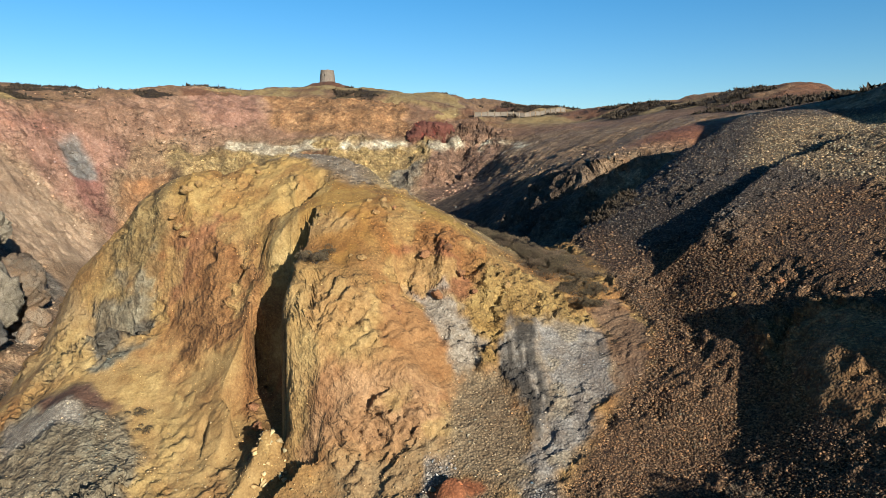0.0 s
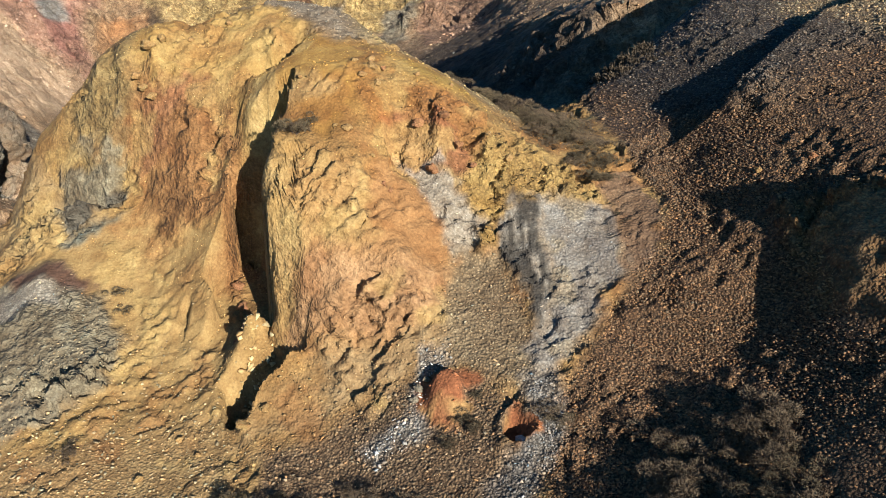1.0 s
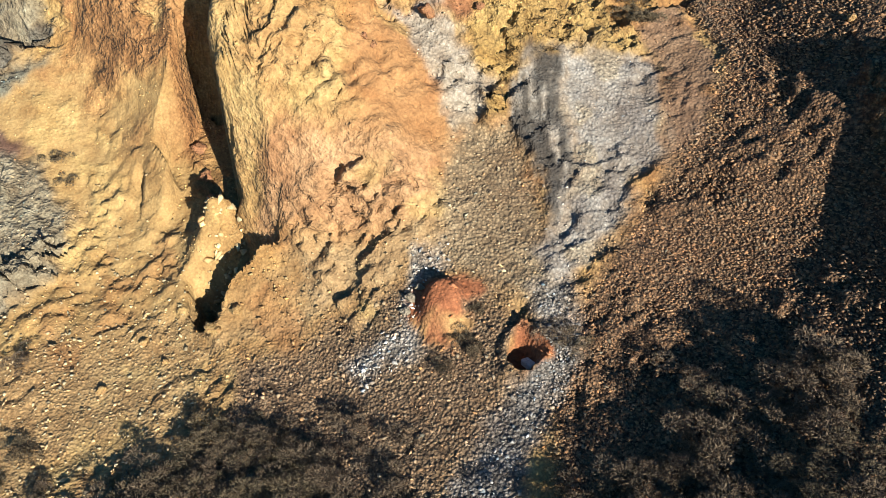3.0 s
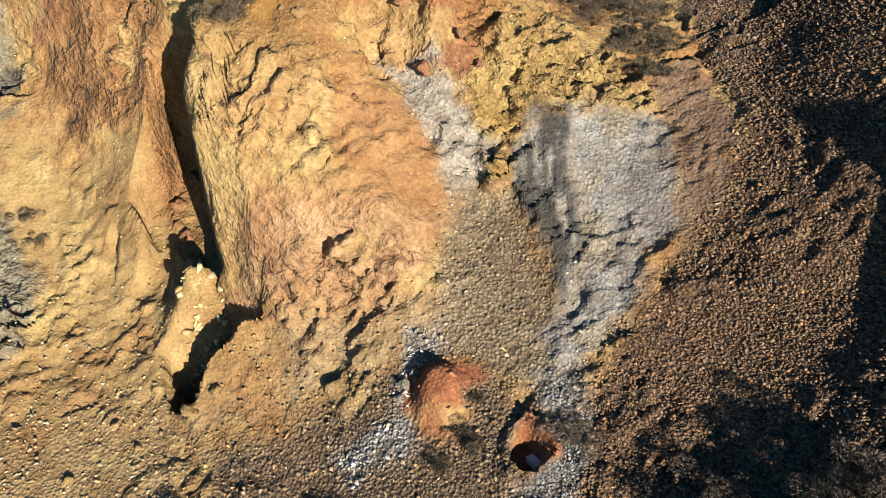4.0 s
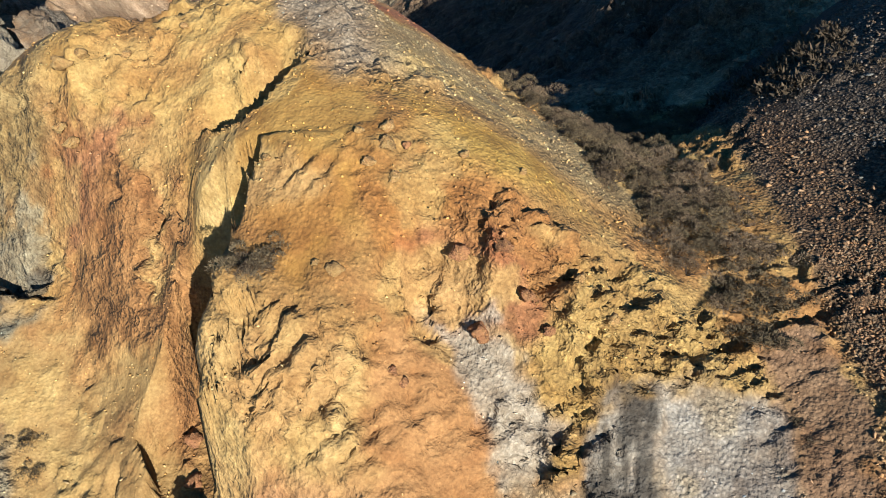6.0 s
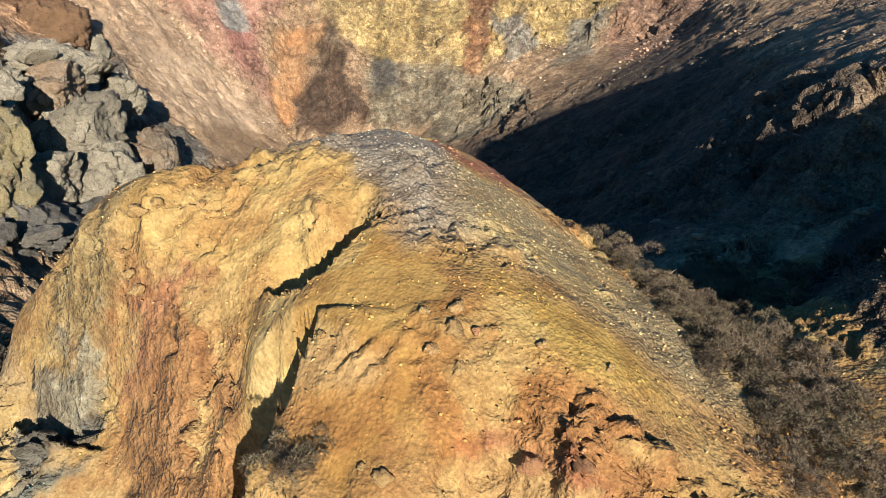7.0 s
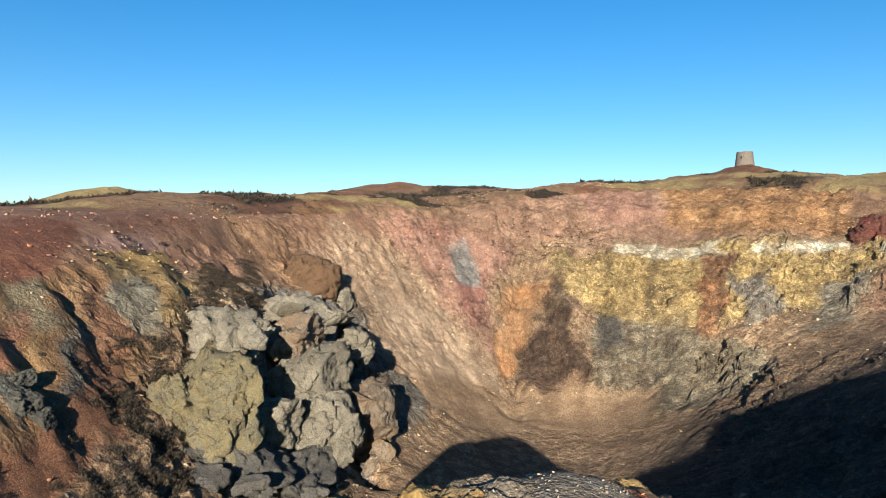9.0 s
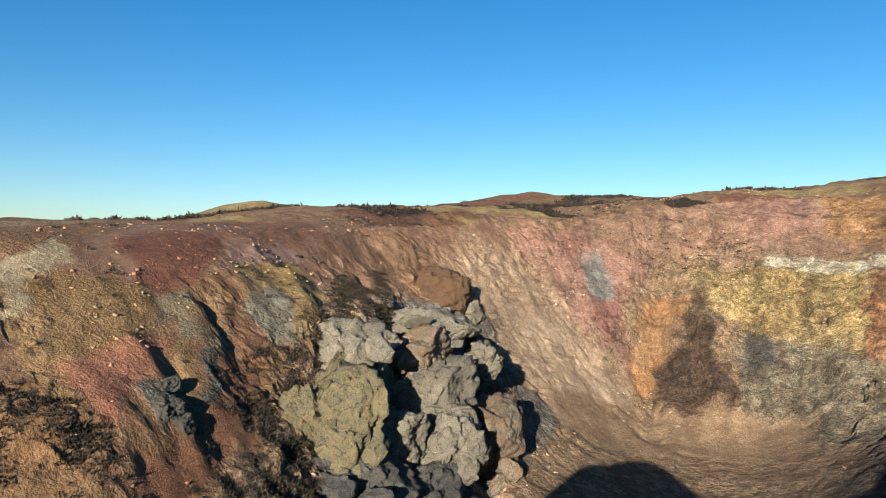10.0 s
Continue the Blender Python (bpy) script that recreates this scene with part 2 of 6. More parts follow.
def blend(nt, how, fac, a, b):
    n = nt.nodes.new("ShaderNodeMix")
    n.data_type, n.blend_type = "RGBA", how
    for sock, v in ((n.inputs["Factor"], fac), (n.inputs[6], a), (n.inputs[7], b)):
        if isinstance(v, (int, float)):
            sock.default_value = v
        elif isinstance(v, tuple):
            sock.default_value = (*v, 1)
        else:
            nt.links.new(v, sock)
    return n.outputs[2]


def bump(nt, b, height, strength, distance):
    n = node(nt, "ShaderNodeBump", Strength=strength, Distance=distance)
    nt.links.new(height, n.inputs["Height"])
    nt.links.new(n.outputs[0], b.inputs["Normal"])


def grey(nt, value):
    comb = nt.nodes.new("ShaderNodeCombineColor")
    for i in range(3):
        nt.links.new(value, comb.inputs[i])
    return comb.outputs[0]


def earth_material():
    """Mineral ground: its colours, stoniness and cragginess lie on the mesh; grain, stones and fine relief come from here."""
    m, nt, b = nodes_of("mineral_earth", 0.93)
    pos = nt.nodes.new("ShaderNodeNewGeometry").outputs["Position"]
    att = {}
    for name in ("tone", "stony", "crag"):
        n = nt.nodes.new("ShaderNodeAttribute")
        n.attribute_name = name
        att[name] = n.outputs["Color"] if name == "tone" else n.outputs["Fac"]
    wide = noise_node(nt, pos, 0.25, 4, 0.6)
    mid = noise_node(nt, pos, 1.3, 4, 0.55)
    rock = noise_node(nt, pos, 3.2, 3, 0.58)
    fine = noise_node(nt, pos, 9.0, 1, 0.5)
    speck = noise_node(nt, pos, 42.0, 2, 0.6)
    col = blend(nt, "MULTIPLY", 1.0, att["tone"], (0.365, 0.359, 0.356))
    col = blend(nt, "MULTIPLY", 1.0, col, maprange_color(nt, mid, (0.80, 0.73, 0.66), (1.18, 1.22, 1.25)))
    col = blend(nt, "MULTIPLY", 1.0, col, maprange_color(nt, wide, (0.84, 0.79, 0.76), (1.16, 1.19, 1.2)))
    col = blend(nt, "MULTIPLY", 1.0, col, maprange_color(nt, fine, (0.86, 0.83, 0.81), (1.14, 1.16, 1.17)))
    col = blend(nt, "MULTIPLY", 1.0, col, maprange_color(nt, speck, (0.84, 0.83, 0.82), (1.16, 1.16, 1.17)))
    col = blend(nt, "MULTIPLY", att["crag"], col, maprange_color(nt, rock, (0.56, 0.51, 0.47), (1.44, 1.46, 1.46)))
    # bare rock: stains that run down the face, and open joints in places
    stretch = nt.nodes.new("ShaderNodeVectorMath")
    stretch.operation = "MULTIPLY"
    stretch.inputs[1].default_value = (1.0, 1.0, 0.55)
    nt.links.new(pos, stretch.inputs[0])
    run = noise_node(nt, stretch.outputs[0], 0.5, 4, 0.6, 0.3)
    col = blend(nt, "MULTIPLY", att["crag"], col, maprange_color(nt, run, (0.70, 0.64, 0.6), (1.26, 1.28, 1.28)))
    face_h = []
    for size, low, high, wobble in ((0.55, 0.72, 1.28, 1.6), (1.7, 0.76, 1.24, 0.5)):
        shift = nt.nodes.new("ShaderNodeVectorMath")
        shift.operation = "MULTIPLY_ADD"
        w_ = node(nt, "ShaderNodeTexNoise", Scale=size * 1.5, Detail=3.0)
        nt.links.new(pos, w_.inputs["Vector"])
        nt.links.new(w_.outputs["Color"], shift.inputs[0])
        shift.inputs[1].default_value = (wobble, wobble, wobble * 0.6)
        nt.links.new(pos, shift.inputs[2])
        cell = node(nt, "ShaderNodeTexVoronoi", Scale=size, Randomness=1.0)
        nt.links.new(shift.outputs[0], cell.inputs["Vector"])
        sep = nt.nodes.new("ShaderNodeSeparateColor")
        nt.links.new(cell.outputs["Color"], sep.inputs[0])
        col = blend(nt, "MULTIPLY", maprange(nt, att["crag"], 0.4, 1.2, 0, 1), col, grey(nt, maprange(nt, sep.outputs[0], 0, 1, low, high)))
        face_h.append(calc(nt, "MULTIPLY", calc(nt, "SUBTRACT", sep.outputs[1], cell.outputs["Distance"]), 0.28 / size))
    warp = nt.nodes.new("ShaderNodeVectorMath")
    warp.operation = "MULTIPLY_ADD"
    wob = node(nt, "ShaderNodeTexNoise", Scale=0.5, Detail=5.0, Roughness=0.65)
    nt.links.new(pos, wob.inputs["Vector"])
    nt.links.new(wob.outputs["Color"], warp.inputs[0])
    warp.inputs[1].default_value = (5.0, 5.0, 3.0)
    nt.links.new(pos, warp.inputs[2])
    joints = node(nt, "ShaderNodeTexVoronoi", Scale=0.28, Randomness=1.0)
    joints.feature = "DISTANCE_TO_EDGE"
    nt.links.new(warp.outputs[0], joints.inputs["Vector"])
    gap = maprange(nt, joints.outputs["Distance"], 0.0, 0.035, 1.0, 0.0)
    open_ = calc(nt, "MULTIPLY", calc(nt, "MULTIPLY", gap, maprange(nt, noise_node(nt, pos, 0.12, 3, 0.6), 0.48, 0.58, 0.0, 1.0)), maprange(nt, att["crag"], 0.35, 0.75, 0.0, 0.75))
    col = blend(nt, "MULTIPLY", open_, col, (0.3, 0.26, 0.23))
    # gravel cover; shade in the gaps between stones is put into the colour
    vor = node(nt, "ShaderNodeTexVoronoi", Scale=9.0, Randomness=1.0)
    vor2 = node(nt, "ShaderNodeTexVoronoi", Scale=21.0, Randomness=1.0)
    lum = []
    for v in (vor, vor2):
        nt.links.new(pos, v.inputs["Vector"])
        bw = nt.nodes.new("ShaderNodeSeparateColor")
        nt.links.new(v.outputs["Color"], bw.inputs[0])
        lum.append(bw.outputs[0])
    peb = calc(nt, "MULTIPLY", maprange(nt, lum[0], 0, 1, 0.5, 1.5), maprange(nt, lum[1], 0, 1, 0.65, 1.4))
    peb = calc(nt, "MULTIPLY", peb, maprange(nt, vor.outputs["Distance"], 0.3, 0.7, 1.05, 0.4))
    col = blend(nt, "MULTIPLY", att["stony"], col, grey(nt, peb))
    nt.links.new(col, b.inputs["Base Color"])
    h = calc(nt, "ADD", calc(nt, "MULTIPLY", mid, 0.09), calc(nt, "ADD", calc(nt, "MULTIPLY", fine, 0.012), calc(nt, "MULTIPLY", speck, 0.002)))
    c1 = calc(nt, "MULTIPLY", calc(nt, "ADD", calc(nt, "MULTIPLY", rock, 0.34), calc(nt, "MULTIPLY", noise_node(nt, pos, 0.8, 4, 0.6), 0.6)), att["crag"])
    c1 = calc(nt, "ADD", c1, calc(nt, "MULTIPLY", calc(nt, "ADD", face_h[0], face_h[1]), maprange(nt, att["crag"], 0.4, 1.2, 0, 0.8)))
    st = calc(nt, "MULTIPLY", calc(nt, "ADD", calc(nt, "MULTIPLY", vor.outputs["Distance"], -0.12), calc(nt, "MULTIPLY", vor2.outputs["Distance"], -0.04)), att["stony"])
    h = calc(nt, "SUBTRACT", h, calc(nt, "MULTIPLY", open_, 0.25))
    h = calc(nt, "ADD", calc(nt, "ADD", h, c1), st)
    bump(nt, b, h, 1.0, 1.0)
    return m


def maprange_color(nt, fac, a, b):
    n = nt.nodes.new("ShaderNodeValToRGB")
    n.color_ramp.elements[0].position, n.color_ramp.elements[1].position = 0.28, 0.72
    n.color_ramp.elements[0].color, n.color_ramp.elements[1].color = (*a, 1), (*b, 1)
    nt.links.new(fac, n.inputs[0])
    return n.outputs[0]


EARTH = earth_material()


# ---- the ground sheet ----
def spread(parts):
    """Grid lines from runs of (start, end, step)."""
    out = []
    for a, b, s in parts:
        n = max(1, int(round(abs(b - a) / s)))
        out.extend(np.linspace(a, b, n, endpoint=False))
    return np.array(out)


def geo(a, b, s0, rate):
    """Widening grid lines from a to b."""
    out, v, s = [], a, s0
    sign = 1 if b > a else -1
    while (b - v) * sign > 0:
        out.append(v)
        v += sign * s
        s *= rate
    out.append(b)
    return out


# the scarp down the knoll: its east lip, in three runs from the top, with the drop at the lip
SCARPS = [
    ([(-6.0, 39.8), (-6.4, 38.0), (-6.9, 36.8), (-7.6, 36.4), (-8.6, 36.75), (-9.9, 37.5)], 3.0, 1.7, 0.25),
    ([(-9.6, 37.5), (-9.4, 36.6), (-8.9, 35.7), (-8.5, 35.1)], 0.9, 0.8, 0.0),
    ([(-6.0, 35.7), (-6.6, 34.5), (-6.95, 33.4), (-7.05, 32.3), (-7.3, 31.35), (-6.9, 30.5), (-6.6, 29.7), (-6.6, 29.2)], 6.5, 3.8, 0.45),
    ([(-7.3, 30.2), (-6.6, 29.0), (-5.7, 28.3)], 0.9, 0.9, 0.2),
    ([(-4.9, 28.5), (-6.1, 27.95), (-7.1, 27.0), (-8.4, 26.15)], 3.6, 2.2, 0.45),
    ([(-0.9, 33.6), (-1.5, 33.0), (-1.2, 32.3)], 0.35, 0.7, 0.1),
    ([(-15, 37.0), (-16.6, 36.8), (-18.5, 36.8), (-21, 37.6)], 1.0, 1.2, 0.4),
    ([(-0.6, 28.0), (-2.1, 27.2), (-3.0, 26.9)], 0.35, 0.5, 0.15),
]
# red earth on the gully floor, a heap and a ringed hole: x, y, radius, depth
HOLLOWS = [(0.25, 25.35, 0.95, -0.75), (2.75, 23.75, 0.62, 0.55)]


def height(x, y):
    """Land with its scarps, hollows and heaps, before fine relief."""
    z = lie(x, y)
    p = np.stack([x, y, 0 * x], 1)
    near = (np.abs(x) < 32) & (y > 10) & (y < 62)
    xs, ys, ps = x[near], y[near], p[near]
    wx = xs + 0.25 * grain(ps, 1.0, 5) + 0.08 * grain(ps, 0.4, 6)
    wy = ys + 0.2 * grain(ps, 1.0, 7)
    wx += 0.14 * np.abs(grain(ps * np.array([0.25, 1, 1]), 0.5, 8)) - 0.05
    teeth = 0.36 * ((ys / 0.85 + 0.7 * grain(ps, 1.3, 8)) % 1.0)- 0.05
    lie_z = z[near]
    dz = np.zeros(len(xs))
    for pts, drop, wide, lift in SCARPS:
        d, along, side = line_dist(xs + teeth if wide > 3 else wx, ys if wide > 3 else wy, pts)
        whole = sum(math.dist(a, b) for a, b in zip(pts[:-1], pts[1:]))
        ends = ramp(along, 0, 0.3 * whole) * ramp(along, whole, 0.8 * whole)
        if wide > 3:
            (ax, ay), (bx, by) = pts[0], pts[-1]
            chord = math.dist(pts[0], pts[-1])
            run = ((wx - ax) * (bx - ax) + (wy - ay) * (by - ay)) / chord
            ends = ramp(run, 0.02 * chord, 0.13 * chord) * ramp(run, 1.0 * chord, 0.86 * chord)
            d = line_dist(xs, ys, pts)[0]
            bed = 15.9 + 0.5 * np.clip(ys - 30.5, 0, 6)
            cut = np.minimum(drop * ramp(d, 0, 0.3) * np.clip(1 - (d / (wide * (1 + 0.3 * grain(ps, 1.5, 9)))) ** 8, 0, 1), np.clip(lie_z - bed, 0, None))
            dz += np.where(side > 0, lift * np.exp(-(d / 1.6) ** 2), -cut) * ends
            continue
        else:
            ends = np.where((along <= 0.001) | (along >= whole - 0.001), 0, ends)
        dz += np.where(side > 0, lift * np.exp(-(d / 1.6) ** 2), -drop * ramp(d, 0, 0.28) * np.clip(1 - (d / wide) ** 4, 0, 1)) * ends
    for hx, hy, r, deep in HOLLOWS:
        d = np.hypot(xs - hx, ys - hy) / r * (1 + 0.2 * grain(ps, 0.7, 12))
        dz += -deep * ramp(d, 1.0, 0.25 if deep < 0 else 0.5) + (0.45 * deep * np.exp(-((d - 1.1) / 0.25) ** 2) if deep > 0 else 0)
    # the front heap stands proud of the slope behind it
    d, along, side = line_dist(xs, ys, [(10.5, 36.5), (13.5, 36.5), (17, 39.5), (21.5, 43.5), (27, 46)])
    dz += np.where(side < 0, 0.75 * np.exp(-d / 4.0), -0.35 * np.exp(-d / 1.5)) * ramp(along, 0, 3)
    z = z.copy()
    z[near] += dz
    # mound under the tower, spoil heaps on the plateau
    for mx_, my_, r, h in ((-47, 286, 10, 1.6), (85, 163, 10, 1.0), (34, 240, 5, 1.8), (-158, 232, 16, 3), (-146, 116, 12, 1.2), (-172, 122, 13, 4.5), (-120, 100, 10, 1.5)):
        z += h * np.exp(-((x - mx_) ** 2 + (y - my_) ** 2) / r ** 2)
    # ribs and chutes of the pit wall
    far = (x > -115) & (x < 30) & (y > 45) & (y < 225) & ((y > 62) | (x < -30))
    pf = p[far]
    fx, fy = pf[:, 0] + 2.0 * grain(pf, 7, 61) + 0.7 * grain(pf, 2, 63), pf[:, 1] + 2.0 * grain(pf, 7, 62) + 0.7 * grain(pf, 2, 64)
    for pts, wide, h in (([(-68, 178), (-63, 171), (-58, 164)], 4.5, 3.6), ([(-76, 172), (-73, 160), (-66, 150)], 3.5, -2.6), ([(-100, 150), (-87, 152), (-75, 152)], 5, -2.2),
                         ([(-92, 163), (-80, 160), (-72, 155)], 4, -1.8), ([(-84, 182), (-77, 170), (-73, 160)], 3, -1.4), ([(-5, 204), (-4, 196), (-5, 186)], 4, 3.0), ([(8, 200), (4, 190), (0, 180)], 3, -2.5),
                         ([(-77, 62.5), (-71, 61.8), (-66, 60)], 2.2, 1.0), ([(-72, 55), (-65, 56.2), (-61, 57)], 1.8, 0.8), ([(-79, 65.6), (-75.5, 66.8), (-71.5, 66.6), (-66, 64)], 1.5, -0.9), ([(-70, 57.6), (-66, 57.6), (-62, 58.6)], 1.1, -1.0),
                         ([(-88, 84), (-80, 80), (-75, 77)], 2.5, 1.6),
                         ([(-84, 108), (-78, 104), (-70, 104), (-62, 100)], 3.0, -4.0)):
        d, along, side = line_dist(fx, fy, pts)
        z[far] += h * np.exp(-(d / wide) ** 2)
    return z


def heap_mask(x, y):
    """1 on the loose spoil slopes beside the knoll."""
    return inside(x, y, [(3.6, 25.2), (4.6, 25.2), (7.9, 29.2), (9.4, 30.2), (10.2, 32.7), (9.8, 35), (9.2, 40), (8, 50), (12, 60), (30, 66), (60, 60), (60, 0), (12, 8), (3.5, 16)], 0.5)


# patches of mineral colour: outline in plan, colour, stoniness, relief, softness
PATCHES, FAR_PATCHES = [], []


def patch(*what):
    PATCHES.append(what)


def far_patch(*what):
    FAR_PATCHES.append(what)


patch([(-20, 36), (-13, 36), (-9.2, 33), (-8.9, 31), (-7.8, 29.5), (-8.3, 28), (-7.9, 26), (-9, 20), (-22, 18)], (0.50, 0.33, 0.13), 0.15, 0.05, 0.6)
patch([(-13, 26.5), (-8.5, 27.5), (-7.6, 25), (-9, 19), (-22, 16), (-20, 24)], (0.53, 0.36, 0.165), 0.4, 0.06, 1.5)
patch([(-21, 38), (-15, 40.5), (-11, 43), (-7.3, 40), (-6.5, 38.5), (-9.6, 37.7), (-9, 35.6), (-12.5, 36.9), (-16, 36.4)], (0.52, 0.335, 0.115), 0.15, 0.13, 0.4)
patch([(-15.4, 37.4), (-11.5, 38.9), (-10.2, 37.8), (-12, 36.6), (-14.5, 35.7)], (0.44, 0.235, 0.095), 0.2, 0.12, 0.8)
patch([(-19.5, 40), (-16.2, 39.5), (-15, 38.2), (-16.5, 37), (-20, 37.5)], (0.50, 0.36, 0.15), 0.2, 0.2, 0.6)
patch([(-13.6, 36.6), (-9.6, 35.4), (-9.2, 33.0), (-11.7, 34.2), (-14.4, 35.0)], (0.42, 0.22, 0.085), 0.3, 0.28, 0.5)
patch([(-22, 39.5), (-16.4, 36.6), (-15.8, 36), (-17.2, 35.0), (-20.5, 35.6), (-24, 38)], (0.50, 0.37, 0.19), 0.1, 0.16, 0.5)
patch([(-17.2, 36.2), (-15.6, 36.3), (-16.6, 35.3), (-18.6, 34.9), (-19, 35.4)], (0.20, 0.21, 0.17), 0.2, 0.25, 0.3)
patch([(-22, 34), (-17, 34), (-14.6, 31.6), (-14.6, 28.4), (-18, 25), (-24, 26)], (0.34, 0.30, 0.21), 0.25, 0.2, 0.5)
patch([(-17.5, 34.2), (-14.7, 33.2), (-14.4, 31.6), (-16, 32.2)], (0.13, 0.075, 0.055), 0.2, 0.1, 0.4)
patch([(-22, 33.2), (-17.5, 33.0), (-16.2, 31.8), (-19, 30.6)], (0.40, 0.37, 0.32), 0.7, 0.05, 0.4)
patch([(-6.4, 38.4), (-4.6, 38), (-2.7, 35.2), (-3.2, 33.3), (-4.9, 32), (-6.7, 33.6), (-8.4, 35.1), (-7.3, 36)], (0.50, 0.285, 0.075), 0.15, 0.05, 0.5)
patch([(-9, 36.9), (-6.8, 35.5), (-4.2, 34.1), (-4.4, 33.6), (-6.1, 33.5), (-8.7, 35.1)], (0.60, 0.43, 0.17), 0.05, 0.10, 0.3)
patch([(-3.4, 37.4), (0.6, 37.4), (2.6, 36), (0.1, 34.9), (-2.4, 35.4)], (0.54, 0.35, 0.09), 0.25, 0.06, 0.7)
patch([(-5.4, 42.5), (-3.6, 44), (-0.5, 44.5), (3.5, 41), (4.6, 37.6), (2.6, 37), (-0.6, 38.2), (-4, 38.5)], (0.44, 0.335, 0.17), 0.45, 0.05, 0.7)
patch([(-11, 42.6), (-8, 45.6), (-5.5, 45), (-4.8, 42.2), (-4.0, 38.9), (-5.0, 38.0), (-5.9, 39.0), (-7.2, 39.9)], (0.40, 0.345, 0.265), 0.45, 0.12, 1.1)
patch([(-7.2, 45.2), (-6, 49), (-3.2, 51.5), (-2.4, 47.6), (-3.6, 44.4), (-5.2, 44.4)], (0.42, 0.17, 0.085), 0.3, 0.12, 0.3)
patch([(-4.2, 50), (-2.6, 51), (-1.6, 46), (-2.8, 45)], (0.50, 0.37, 0.2), 0.3, 0.15, 0.3)
patch([(-3.4, 34.2), (-0.7, 35), (2.1, 34.6), (3.8, 33.6), (0.9, 32.6), (-1, 33), (-2.2, 32.1), (-3.1, 32.9)], (0.47, 0.235, 0.07), 0.35, 0.15, 0.5)
patch([(-2.1, 33.2), (-0.3, 33.6), (1.8, 33.5), (2.1, 32.7), (0.3, 31.9), (-0.7, 32), (-1.3, 32.3)], (0.36, 0.15, 0.075), 0.25, 0.30, 0.3)
patch([(-2.2, 33.4), (-1.5, 33.2), (-1.5, 32.3), (-2.0, 32.5)], (0.44, 0.17, 0.06), 0.2, 0.12, 0.25)
patch([(-3.2, 32.4), (-1.8, 32.5), (-1, 31.6), (0, 30.7), (0.5, 29.8), (-1.9, 29.3), (-2.8, 30.5)], (0.46, 0.24, 0.085), 0.2, 0.06, 0.6)
patch([(-7.7, 33.3), (-5.3, 31.4), (-3.1, 30.8), (-3.1, 29.9), (-5, 29.4), (-7.4, 30.3), (-8, 32.1)], (0.59, 0.395, 0.155), 0.05, 0.16, 0.5)
patch([(-6.3, 30), (-3.1, 29.8), (-0.9, 29.8), (0.4, 29.5), (-0.2, 28), (-1.9, 27), (-4.8, 27.8), (-6.6, 28.6)], (0.50, 0.285, 0.12), 0.1, 0.20, 0.5)
patch([(-2.3, 27.5), (0, 28.8), (0.5, 28), (-0.6, 26.9), (-1.9, 26.3), (-4.6, 25.8), (-7.8, 25.6), (-5, 27.9)], (0.47, 0.325, 0.165), 0.2, 0.14, 0.4)
patch([(-5, 27.6), (-4.2, 26.4), (-7.2, 25.8), (-7, 26.9)], (0.46, 0.29, 0.12), 0.2, 0.12, 0.4)
patch([(-1.6, 32.1), (-0.7, 32.1), (0.3, 31.9), (1.3, 31.9), (1.6, 31.1), (0.9, 30.2), (0, 31), (-1, 31.5)], (0.45, 0.385, 0.29), 0.3, 0.14, 0.25)
patch([(0.6, 32.3), (2.3, 33.3), (4.5, 35.4), (6.6, 34.4), (7.7, 33.4), (4.1, 32.6), (2.9, 32), (2.4, 31.6), (1.5, 30.6), (1.2, 31.2), (1.3, 32)], (0.52, 0.35, 0.12), 0.3, 0.26, 0.4)
patch([(0.6, 30.6), (2.9, 30.8), (3.3, 28.8), (3.9, 27.2), (4.0, 25), (1.5, 25.6), (0.0, 27.8)], (0.38, 0.29, 0.175), 0.6, 0.05, 0.5)
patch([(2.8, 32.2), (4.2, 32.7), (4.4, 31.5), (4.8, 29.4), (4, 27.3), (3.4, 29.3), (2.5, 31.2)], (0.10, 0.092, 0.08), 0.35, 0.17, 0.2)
patch([(4.1, 32.7), (6.6, 33.5), (7.9, 32.7), (7.7, 29.3), (5.9, 27.4), (4, 25.2), (3.5, 26.5), (4, 27.4), (4.8, 29.4), (4.4, 31.5)], (0.375, 0.35, 0.31), 0.4, 0.08, 0.35)
patch([(7.4, 34.4), (9.1, 35.4), (10.2, 32.7), (9.3, 30.1), (7.8, 29), (7.5, 29.9), (7.8, 32.6)], (0.32, 0.205, 0.125), 0.35, 0.05, 0.4)
patch([(3.3, 25.4), (4.5, 25.6), (4.1, 23.3), (2.6, 20.9), (1.6, 18), (1, 8), (-1.2, 8), (0, 18.5), (0.9, 21.8), (2.9, 23.5)], (0.30, 0.285, 0.26), 0.9, 0.06, 0.4)
patch([(-7, 24.8), (-3, 25.7), (-0.6, 26.5), (1.7, 25.7), (3, 24.2), (2, 22.3), (0.5, 20.5), (-1, 14), (-7, 16)], (0.33, 0.225, 0.13), 0.85, 0.05, 0.7)
patch([(-0.6, 27.1), (0.4, 27.2), (0.6, 26.7), (0, 26.2), (-0.5, 25), (-0.8, 24.1), (-2.2, 23.7), (-2.6, 24.6), (-1, 25.2), (-0.8, 26)], (0.46, 0.43, 0.38), 0.9, 0.08, 0.4)
